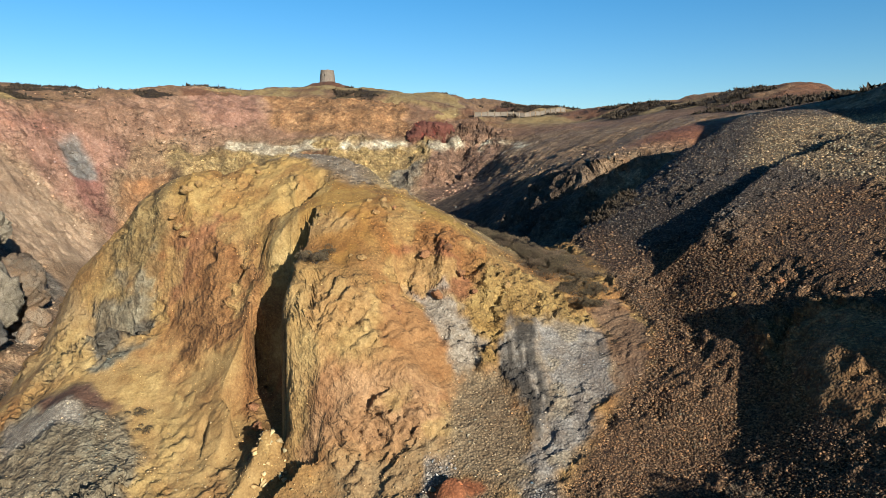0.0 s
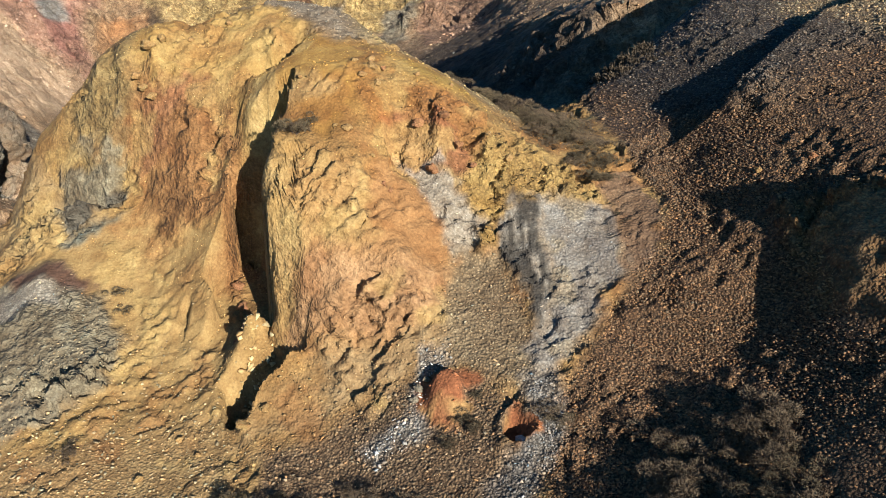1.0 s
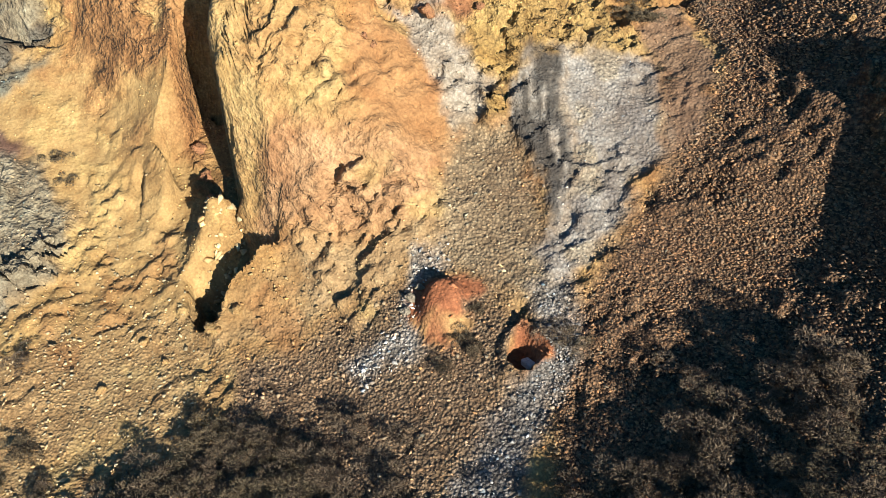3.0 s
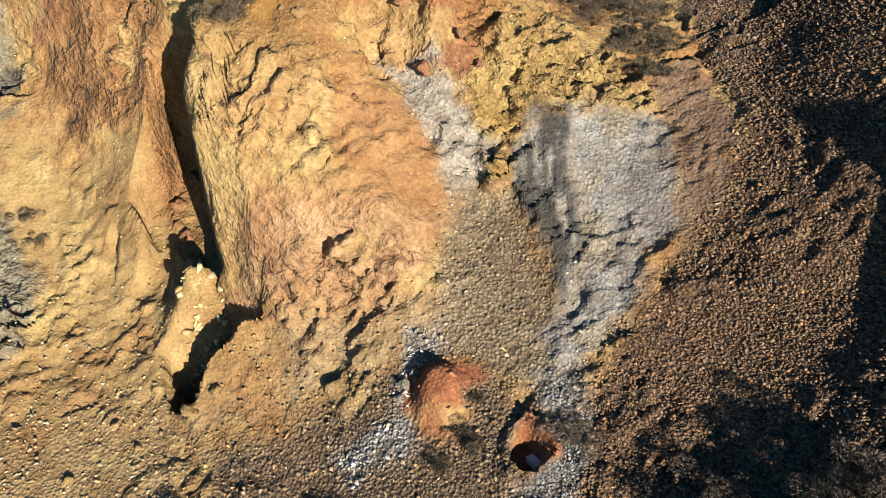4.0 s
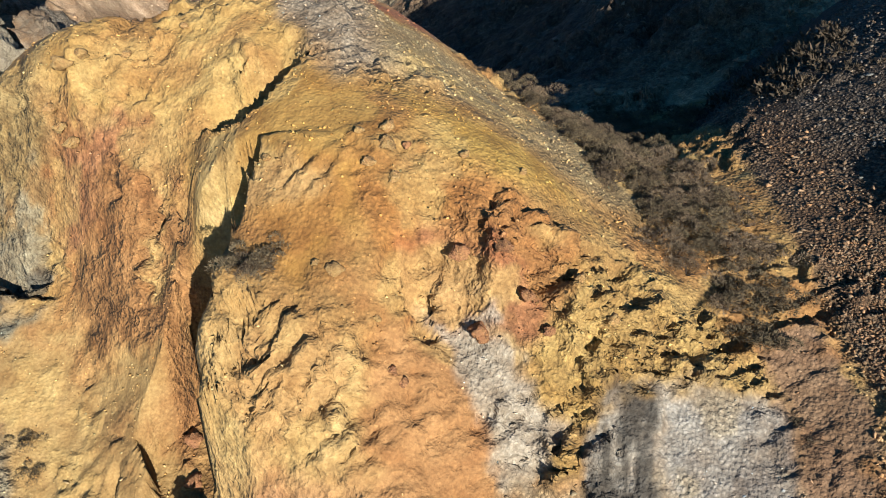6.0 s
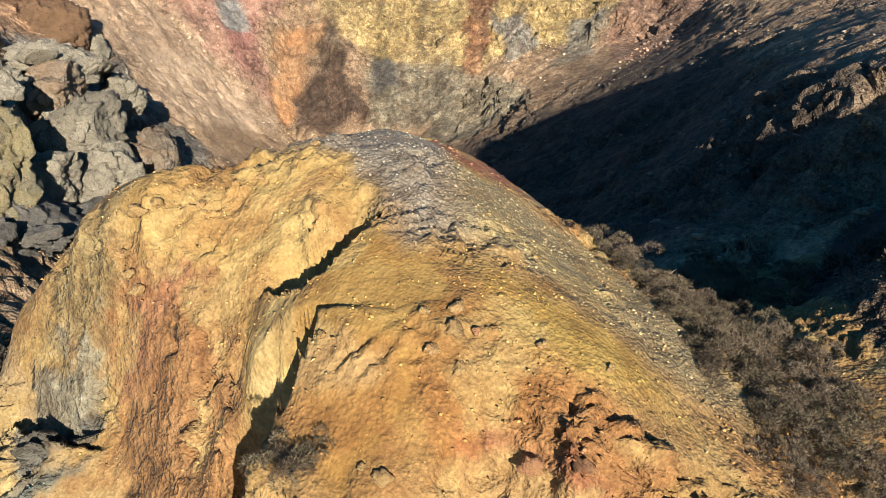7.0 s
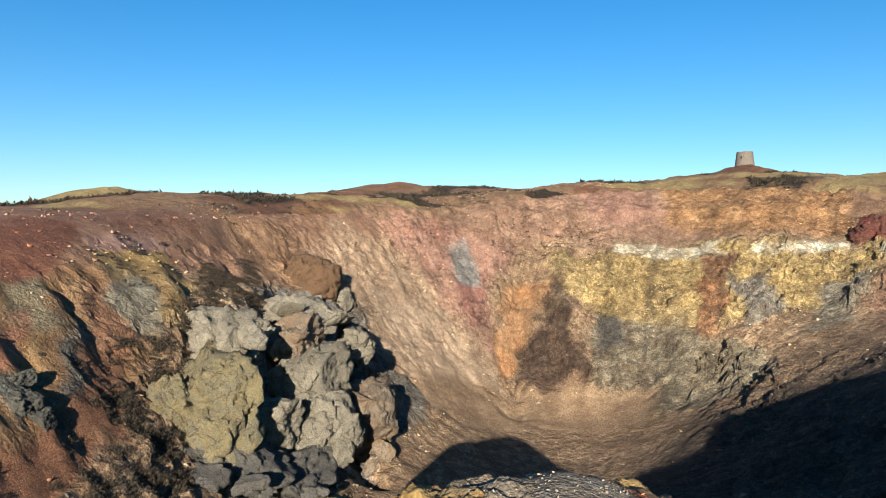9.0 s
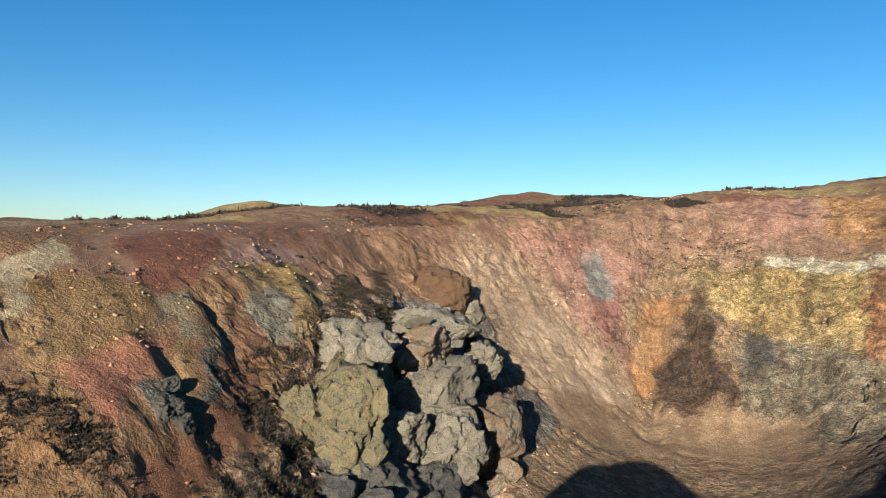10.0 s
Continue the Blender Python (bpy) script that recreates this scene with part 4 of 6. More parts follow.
fit = sum(pad[:, k:k + len(cols)] for k in range(13)) / 13
hold = ramp(gx[cols], -24, -22) * ramp(gx[cols], 12, 10)
my[box_] += (fit - my[box_]) * hold
x, y = mx.ravel(), my.ravel()
z = height(x, y)
nrm = normals(mx, my, z.reshape(shape)).reshape(-1, 3)
slope = np.hypot(nrm[:, 0], nrm[:, 1]) / np.maximum(nrm[:, 2], 0.05)
tone, stony, relief = paint(x, y, z, slope)
p = np.stack([x, y, z], 1)
# fine relief, pushed out along the surface: broken ledges on the knoll, ribs and blocks in the pit
push = np.zeros(len(x))
close = (x > -27) & (x < 32) & (y > 12) & (y < 62)
q = p[close]
tilt = q @ np.array([[1, 0, 0.25], [0, 1, -0.35], [-0.2, 0.2, 1.25]])
d1, d2, who = cells(tilt, 0.95, 3)
e1, e2, wh2 = cells(tilt, 0.42, 9)
flake = 1.7 * ramp(fbm(q, 2.6, 3, 35), -0.25, 0.3)
ledge = ((q @ np.array([-0.45, 0.5, 0.45])) / 0.52 + 0.8 * grain(q, 1.3, 33) + 0.45 * grain(q, 0.45, 34)) % 1.0 - 0.5
even = ramp(slope[close], 5.0, 1.6)
push[close] = relief[close] * even * (0.35 * fbm(q, 2.6, 3, 2) + flake * (0.9 * who * ramp(d2 - d1, 0.02, 0.16) + 0.5 * wh2 * ramp(e2 - e1, 0.03, 0.18)) + 0.25 * fbm(q, 0.6, 2, 8))
push[close] += relief[close] * 0.8 * ramp(slope[close], 3.2, 1.8) * ledge * flake + 0.025 * fbm(q, 1.6, 3, 4) + 0.35 * fbm(q, 6, 2, 14) * ramp(relief[close], 0.03, 0.2)
deep = ~close & (np.abs(x) < 170) & (y > 0) & (y < 330)
q = p[deep]
steep = ramp(slope[deep], 0.25, 0.8)
g1, g2, wh3 = cells(q * np.array([1, 1, 0.8]), 4.5, 13)
k1, k2, wh4 = cells(q * np.array([1, 1, 1.1]), 1.9, 15)
blocky = ramp(fbm(q, 14, 3, 36), -0.15, 0.3)
push[deep] = 1.25 * np.maximum(relief[deep], 0.28 * steep) * (0.2 + 0.9 * steep) * (0.6 * runs(q, 8, 3, 16) + 0.35 * np.abs(runs(q, 3.5, 2, 37)) + blocky * (0.9 * wh3 * ramp(g2 - g1, 0.02, 0.1) + 0.55 * wh4 * ramp(k2 - k1, 0.02, 0.12)) + 0.3 * fbm(q, 1.6, 2, 19))
push[deep] += 0.5 * fbm(q, 16, 4, 18) * ramp(relief[deep], 0.05, 0.4) + (1.1 * fbm(q, 20, 4, 20) + 0.4 * ridged(q, 6, 3, 24)) * ramp(q[:, 2], 42, 45)
p += nrm * push[:, None]
far_part = ~close
GROUND_Z = p[:, 2].reshape(shape)
me = bpy.data.meshes.new("ground")
idx = np.arange(len(x)).reshape(shape)
quads = np.stack([idx[:-1, :-1], idx[:-1, 1:], idx[1:, 1:], idx[1:, :-1]], -1).reshape(-1, 4)
me.vertices.add(len(x))
me.vertices.foreach_set("co", p.ravel())
me.loops.add(quads.size)
me.loops.foreach_set("vertex_index", quads.ravel())
me.polygons.add(len(quads))
me.polygons.foreach_set("loop_start", np.arange(len(quads)) * 4)
me.update(calc_edges=True)
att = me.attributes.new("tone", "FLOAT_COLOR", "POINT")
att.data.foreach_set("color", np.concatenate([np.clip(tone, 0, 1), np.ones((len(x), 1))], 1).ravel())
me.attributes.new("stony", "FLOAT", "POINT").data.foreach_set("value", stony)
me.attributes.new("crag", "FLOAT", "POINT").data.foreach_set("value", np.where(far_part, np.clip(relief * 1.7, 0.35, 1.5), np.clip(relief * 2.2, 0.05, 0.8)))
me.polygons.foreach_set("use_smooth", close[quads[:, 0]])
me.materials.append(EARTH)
ground = tagged(new("ground", me), "ochre, rust and grey mine ground with a broken knoll above a deep pit", "ground", kind="structure")


def floor_z(px, py):
    """Height of the finished ground at plan points."""
    px, py = np.atleast_1d(np.asarray(px, float)), np.atleast_1d(np.asarray(py, float))
    i = np.clip(np.searchsorted(gx, px) - 1, 0, len(gx) - 2)
    u = np.clip((px - gx[i]) / (gx[i + 1] - gx[i]), 0, 1)
    out = np.empty(len(px))
    for c in np.unique(i):
        k = i == c
        out[k] = np.interp(py[k], my[:, c], GROUND_Z[:, c]) * (1 - u[k]) + np.interp(py[k], my[:, c + 1], GROUND_Z[:, c + 1]) * u[k]
    return out


# ---- things: helpers ----
def part(name, data, material, parent, label=""):
    """One mesh object under a thing; data is a mesh or a bmesh."""
    if isinstance(data, bmesh.types.BMesh):
        m = bpy.data.meshes.new(name)
        data.to_mesh(m)
        data.free()
        data = m
    if material and not data.materials:
        data.materials.append(material)
    ob = new(name, data)
    ob.parent = parent
    if label:
        ob["label"] = label
    return ob


def mesh_of(name, verts, faces, material=None, smooth=False):
    m = bpy.data.meshes.new(name)
    faces = np.asarray(faces)
    k = faces.shape[1]
    m.vertices.add(len(verts))
    m.vertices.foreach_set("co", np.asarray(verts, float).ravel())
    m.loops.add(faces.size)
    m.loops.foreach_set("vertex_index", faces.ravel())
    m.polygons.add(len(faces))
    m.polygons.foreach_set("loop_start", np.arange(len(faces)) * k)
    m.update(calc_edges=True)
    if smooth:
        m.polygons.foreach_set("use_smooth", np.ones(len(faces), bool))
    if material:
        m.materials.append(material)
    return m


def ico(level):
    bm = bmesh.new()
    bmesh.ops.create_icosphere(bm, subdivisions=level, radius=1.0)
    v = np.array([w.co[:] for w in bm.verts])
    f = np.array([[w.index for w in face.verts] for face in bm.faces])
    bm.free()
    return v, f


ICO3 = ico(4)
CHIP = (np.array([[1, 0.2, 0], [-0.3, 1, 0.2], [-1, -0.1, -0.2], [0.2, -1, 0.1], [0.25, 0.1, 0.95], [-0.1, -0.2, -0.95]]),
        np.array([[0, 1, 4], [1, 2, 4], [2, 3, 4], [3, 0, 4], [1, 0, 5], [2, 1, 5], [3, 2, 5], [0, 3, 5]]))


def turns(rng, n):
    """Random rotations (n, 3, 3)."""
    q = rng.normal(size=(n, 4))
    q /= np.linalg.norm(q, axis=1, keepdims=True)
    w, x_, y_, z_ = q.T
    return np.stack([1 - 2 * (y_ * y_ + z_ * z_), 2 * (x_ * y_ - z_ * w), 2 * (x_ * z_ + y_ * w), 2 * (x_ * y_ + z_ * w), 1 - 2 * (x_ * x_ + z_ * z_), 2 * (y_ * z_ - x_ * w),
                     2 * (x_ * z_ - y_ * w), 2 * (y_ * z_ + x_ * w), 1 - 2 * (x_ * x_ + y_ * y_)], 1).reshape(n, 3, 3)


def tone_at(px, py):
    i = np.clip(np.searchsorted(gx, px), 0, len(gx) - 1)
    j = np.empty(len(px), int)
    for c in np.unique(i):
        k = i == c
        j[k] = np.clip(np.searchsorted(my[:, c], py[k]), 0, len(gy) - 1)
    return tone.reshape(*shape, 3)[j, i], stony.reshape(shape)[j, i]


def stone_material():
    m, nt, b = nodes_of("broken_stone", 0.88)
    t = nt.nodes.new("ShaderNodeAttribute")
    t.attribute_name = "tone"
    geom = nt.nodes.new("ShaderNodeNewGeometry")
    pos = geom.outputs["Position"]
    lum = maprange(nt, geom.outputs["Random Per Island"], 0, 1, 0.36, 0.9)
    comb = nt.nodes.new("ShaderNodeCombineColor")
    for i in range(3):
        nt.links.new(lum, comb.inputs[i])
    col = blend(nt, "MULTIPLY", 1.0, t.outputs["Color"], comb.outputs[0])
    g = noise_node(nt, pos, 25, 4, 0.7)
    col = blend(nt, "MULTIPLY", 0.8, col, maprange_color(nt, g, (0.6, 0.57, 0.54), (1.35, 1.35, 1.35)))
    nt.links.new(col, b.inputs["Base Color"])
    bump(nt, b, g, 0.6, 0.03)
    return m


STONE = stone_material()


def strew(name, px, py, size, seed, label, tint=None, sink=0.25, flat=0.7):
    """Very many angular stones as one mesh, coloured by the ground that they lie on."""
    rng = np.random.default_rng(seed)
    n = len(px)
    v0, f0 = CHIP
    v = np.repeat(v0[None], n, 0) * rng.uniform(0.4, 1.25, (n, len(v0), 3))
    v = v * np.stack([rng.uniform(0.8, 1.4, n), rng.uniform(0.6, 1.1, n), rng.uniform(0.4, 0.95, n)], 1)[:, None]
    v = np.einsum("nij,nkj->nki", turns(rng, n), v)
    v[:, :, 2] *= flat
    v = v * size[:, None, None]
    pz = floor_z(px, py) + size * sink
    v += np.stack([px, py, pz], 1)[:, None]
    f = (f0[None] + (np.arange(n) * len(v0))[:, None, None]).reshape(-1, 3)
    m = mesh_of(name, v.reshape(-1, 3), f, STONE)
    c, _ = tone_at(px, py)
    if tint is not None:
        c = c * 0.25 + np.array(tint) * 0.75
    c = c * rng.uniform(0.6, 1.2, (n, 1)) * (1 + rng.normal(0, 0.12, (n, 1)) * np.array([[1.0, 0.2, -0.6]]))
    col = np.concatenate([np.clip(np.repeat(c, len(v0), 0), 0.01, 1), np.ones((n * len(v0), 1))], 1)
    m.attributes.new("tone", "FLOAT_COLOR", "POINT").data.foreach_set("color", col.ravel())
    return tagged(new(name, m), label, "stones", kind="stuff")


def scatter(rng, n, box, keep):
    """About n random plan points in a box, thinned by keep(x, y) from 0 to 1."""
    px = rng.uniform(box[0], box[1], n)
    py = rng.uniform(box[2], box[3], n)
    k = rng.uniform(size=n) < keep(px, py)
    return px[k], py[k]


def sizes(rng, n, small, large, power=2.2):
    return small + (large - small) * rng.uniform(size=n) ** power


# ---- loose stones ----
rng = np.random.default_rng(11)
sx, sy = scatter(rng, 84000, (3, 16, 15, 38), heap_mask)
strew("spoil_rubble", sx, sy, sizes(rng, len(sx), 0.028, 0.1, 2.6), 1, "loose rust-brown and grey broken rock covering the spoil slope", sink=0.12, flat=0.6)
sx, sy = scatter(rng, 32000, (9, 40, 28, 66), heap_mask)
strew("spoil_rubble", sx, sy, sizes(rng, len(sx), 0.04, 0.14, 2.6), 2, "loose grey broken rock on the upper spoil heap")
sx, sy = scatter(rng, 10000, (-20, -7, 17, 33), lambda a, b: np.clip(inside(a, b, [(-20, 30), (-13, 31), (-8.4, 30), (-7.9, 26), (-7, 24), (-9, 17), (-20, 17)], 0.8) * ramp(b, 33, 24) + 0.02, 0, 1))
strew("scree_stones", sx, sy, sizes(rng, len(sx), 0.02, 0.12, 4.0), 3, "pale tan angular scree stones below the knoll", tint=(0.52, 0.39, 0.22))
sx, sy = scatter(rng, 9000, (-8, 4.5, 17, 30.8), lambda a, b: np.clip(tone_at(a, b)[1] - 0.15, 0, 1) * ramp(b, 31, 29))
strew("gully_gravel", sx, sy, sizes(rng, len(sx), 0.03, 0.12, 2.4), 4, "grey-brown gravel and broken stone on the gully floor")
sx, sy = scatter(rng, 8000, (-13, 5, 30.5, 47), lambda a, b: np.clip(tone_at(a, b)[1] - 0.12, 0.03, 1))
strew("crest_gravel", sx, sy, sizes(rng, len(sx), 0.02, 0.085, 2.6), 5, "grey and ochre gravel strewn over the crest of the knoll")
sx, sy = scatter(rng, 42000, (-20, 9, 25.5, 46), lambda a, b: np.clip(1 - heap_mask(a, b), 0, 1) * (0.3 + 0.7 * ramp(grain(np.stack([a, b, 0 * a], 1), 1.6, 44), -0.2, 0.5)) * (0.35 + 0.65 * ramp(grain(np.stack([a, b, 0 * a], 1), 0.5, 45), -0.1, 0.4)))
strew("knoll_stones", sx, sy, sizes(rng, len(sx), 0.014, 0.085, 4.0), 8, "small ochre and rust stones lying all over the knoll", sink=0.2)
sx, sy = scatter(rng, 700, (-3, 1, 23, 27.6), lambda a, b: inside(a, b, [(-0.6, 27.2), (0.4, 27.2), (0.5, 26.7), (-0.2, 26.4), (-0.7, 25), (-0.8, 24.1), (-2.2, 23.7), (-2.6, 24.6), (-1.1, 25.2), (-0.9, 26)], 0.3))
strew("white_stones", sx, sy, sizes(rng, len(sx), 0.03, 0.13, 2.0), 6, "white quartz rubble tipped beside the red hollow", tint=(0.62, 0.59, 0.53), sink=0.4)
sx, sy = scatter(rng, 500, (-9, -6.6, 26.4, 30.2), lambda a, b: inside(a, b, [(-8.2, 30), (-7.2, 29.6), (-6.6, 28.6), (-7.2, 27.2), (-8.4, 28)], 0.3))
strew("fallen_blocks", sx, sy, sizes(rng, len(sx), 0.06, 0.26, 1.7), 7, "pale ochre blocks fallen at the foot of the scarp", tint=(0.58, 0.45, 0.24), sink=0.5)


sx, sy = scatter(rng, 26000, (-112, 20, 44, 215), lambda a, b: (floor_z(a, b) > 4) * (0.12 + 0.88 * ramp(grain(np.stack([a, b, 0 * a], 1), 9, 46) + 0.5 * grain(np.stack([a, b, 0 * a], 1), 3, 47), 0.1, 0.6)) * ((b > 62) | (a < -34)))
strew("pit_stones", sx, sy, sizes(rng, len(sx), 0.08, 0.55, 4.0), 9, "loose rusty stones and blocks strewn over the pit sides", sink=0.15)

# ---- single boulders ----
def rock_material(name, a, b_, c, scale=1.0, dull=0.29, bright=0.46):
    """Rock in three colours; each stone differs a little."""
    m, nt, b = nodes_of(name, 0.9)
    pos = nt.nodes.new("ShaderNodeNewGeometry").outputs["Position"]
    n1 = noise_node(nt, pos, 0.55 * scale, 6, 0.7, 1.0)
    n2 = noise_node(nt, pos, 2.4 * scale, 6, 0.75, 0.8)
    n3 = noise_node(nt, pos, 11 * scale, 5, 0.75)
    col = blend(nt, "MIX", maprange(nt, n1, 0.4, 0.6, 0, 1), a, b_)
    col = blend(nt, "MIX", maprange(nt, n2, 0.52, 0.66, 0, 1), col, c)
    col = blend(nt, "MULTIPLY", 0.9, col, maprange_color(nt, n3, (0.45, 0.43, 0.41), (1.5, 1.5, 1.5)))
    info = nt.nodes.new("ShaderNodeObjectInfo")
    lum = maprange(nt, info.outputs["Random"], 0, 1, dull, bright)
    comb = nt.nodes.new("ShaderNodeCombineColor")
    for i in range(3):
        nt.links.new(lum, comb.inputs[i])
    col = blend(nt, "MULTIPLY", 1.0, col, comb.outputs[0])
    base = col
    crack = node(nt, "ShaderNodeTexVoronoi", Scale=0.8 * scale, Randomness=1.0)
    crack.feature = "DISTANCE_TO_EDGE"
    wob = node(nt, "ShaderNodeTexNoise", Scale=1.2 * scale, Detail=4.0)
    nt.links.new(pos, wob.inputs["Vector"])
    warp = nt.nodes.new("ShaderNodeVectorMath")
    warp.operation = "MULTIPLY_ADD"
    nt.links.new(wob.outputs["Color"], warp.inputs[0])
    warp.inputs[1].default_value = (1.2 / scale, 1.2 / scale, 0.6 / scale)
    nt.links.new(pos, warp.inputs[2])
    nt.links.new(warp.outputs[0], crack.inputs["Vector"])
    joint = calc(nt, "MULTIPLY", maprange(nt, crack.outputs["Distance"], 0.0, 0.03, 0.8, 0.0), maprange(nt, n1, 0.42, 0.52, 0, 1))
    nt.links.new(blend(nt, "MULTIPLY", joint, base, (0.32, 0.28, 0.24)), b.inputs["Base Color"])
    h = calc(nt, "ADD", maprange(nt, crack.outputs["Distance"], 0, 0.04, -0.035, 0), calc(nt, "ADD", calc(nt, "MULTIPLY", n2, 0.4), calc(nt, "MULTIPLY", n3, 0.14)))
    bump(nt, b, h, 1.0, 0.9 / scale)
    return m


OCHRE_ROCK = rock_material("ochre_rock", (0.52, 0.34, 0.13), (0.45, 0.25, 0.1), (0.6, 0.45, 0.22), 4, 0.45, 0.6)
RUST_ROCK = rock_material("rust_rock", (0.38, 0.17, 0.08), (0.44, 0.23, 0.1), (0.28, 0.13, 0.08), 4, 0.45, 0.6)
GREY_ROCK = rock_material("grey_crag_rock", (0.49, 0.42, 0.30), (0.39, 0.335, 0.245), (0.60, 0.53, 0.40), 0.5, 0.4, 0.6)
SLATE_ROCK = rock_material("slate_crag_rock", (0.33, 0.295, 0.245), (0.24, 0.22, 0.185), (0.40, 0.355, 0.29), 0.5)
OLIVE_ROCK = rock_material("olive_crag_rock", (0.44, 0.355, 0.18), (0.34, 0.30, 0.19), (0.48, 0.32, 0.15), 0.5, 0.38, 0.55)
BROWN_ROCK = rock_material("brown_crag_rock", (0.44, 0.285, 0.165), (0.50, 0.40, 0.285), (0.34, 0.24, 0.165), 0.5, 0.38, 0.55)
DARK_ROCK = rock_material("dark_crag_rock", (0.20, 0.19, 0.15), (0.15, 0.145, 0.12), (0.30, 0.24, 0.16), 1.5)
RUSTY_BANK = rock_material("rusty_bank_rock", (0.34, 0.19, 0.095), (0.28, 0.155, 0.085), (0.40, 0.26, 0.14))
RED_ROCK = rock_material("red_crag_rock", (0.25, 0.085, 0.058), (0.19, 0.065, 0.05), (0.34, 0.16, 0.105), 1.5)
WHITE_ROCK = rock_material("white_rock", (0.78, 0.76, 0.70), (0.70, 0.68, 0.62), (0.8, 0.78, 0.74), 5, 0.6, 0.7)


def rock_mesh(name, seed, scale, material, facets=0.5, rough=0.1, level=ICO3):
    """A boulder: a ball cut by random planes, then roughened."""
    r = np.random.default_rng(seed)
    v = level[0].copy()
    for _ in range(18):
        n = r.normal(size=3)
        n /= np.linalg.norm(n)
        cut = r.uniform(facets, 0.95)
        over = v @ n - cut
        v -= np.clip(over, 0, None)[:, None] * n * 0.92
    v += level[0] * (rough * fbm(v * 1.0 + seed * 7.3, 0.8, 4, seed)[:, None])
    d1_, d2_, w_ = cells(v * np.array([1, 1, 1.3]) + seed * 3.1, 0.5, seed)
    v += level[0] * (rough * 1.3 * w_ * ramp(d2_ - d1_, 0.0, 0.06) - rough * 0.9 * ramp(d2_ - d1_, 0.12, 0.0))[:, None]
    return mesh_of(name, v * np.array(scale), level[1], material)


ICO2 = ico(3)
def box_ball(n):
    """A finely divided cube swollen to a rounded box of unit half size."""
    t = np.linspace(-1, 1, n + 1)
    vs, fs = [], []
    for ax in range(3):
        for sg in (-1, 1):
            u, w = np.meshgrid(t, t)
            q = np.stack([np.full(u.size, float(sg)), u.ravel(), w.ravel()], 1)
            q = np.roll(q, ax, axis=1)
            i0 = len(vs) * (n + 1) ** 2
            k = np.arange((n + 1) ** 2).reshape(n + 1, n + 1) + i0
            f = np.stack([k[:-1, :-1], k[:-1, 1:], k[1:, 1:], k[1:, :-1]], -1).reshape(-1, 4)
            fs.append(f if sg > 0 else f[:, ::-1])
            vs.append(q)
    v, f = np.concatenate(vs), np.concatenate(fs)
    _, first, back = np.unique(np.round(v * 1000).astype(int), axis=0, return_index=True, return_inverse=True)
    v, f = v[first], back.ravel()[f]
    return v / (np.abs(v) ** 4).sum(1, keepdims=True) ** 0.25, f


BOX = box_ball(26)
SMALL_BOX = box_ball(11)


def block_mesh(name, seed, scale, material, base=None):
    """A jointed rock block: a box cut by planes, split by joints, with dipping ledges."""
    r = np.random.default_rng(seed)
    base = base or BOX
    v = base[0].copy()
    for _ in range(10):
        n = r.normal(size=3)
        n /= np.linalg.norm(n)
        v -= np.clip(v @ n - r.uniform(0.55, 0.95), 0, None)[:, None] * n * 0.99
    out = base[0] / np.linalg.norm(base[0], axis=1, keepdims=True)
    w = v * np.array(scale)
    big = min(scale) / 5.0
    j = w @ np.array([[1, 0.2, 0.15], [-0.2, 1, 0.2], [-0.15, -0.25, 1]]) + 0.5 * big * fbm(w, 2.0 * big, 3, seed + 3)[:, None]
    a1, a2, o1 = cells(j * np.array([0.9, 0.9, 0.8]), 2.5 * big, seed)
    b1, b2, o2 = cells(j * np.array([1.0, 1.0, 1.3]), 1.3 * big, seed + 5)
    ledge = (j[:, 2] / (1.1 * big) + 0.35 * j[:, 0] + 0.7 * grain(w, 2.5 * big, seed + 7)) % 1.0
    w += big * out * (0.5 * o1 * ramp(a2 - a1, 0.0, 0.04) - 0.55 * ramp(a2 - a1, 0.06, 0.0) + 0.3 * o2 * ramp(b2 - b1, 0, 0.05) + 0.42 * ledge * ramp(grain(w, 3 * big, seed + 8), -0.2, 0.4) + 0.22 * fbm(w, 1.3 * big, 3, seed + 9, 0.55))[:, None]
    return mesh_of(name, w, base[1], material)


BOULDERS = [rock_mesh("boulder", 30 + i, (1, 0.85, 0.7), None, 0.5, 0.12, ICO2) for i in range(5)]
r_ = random.Random(5)
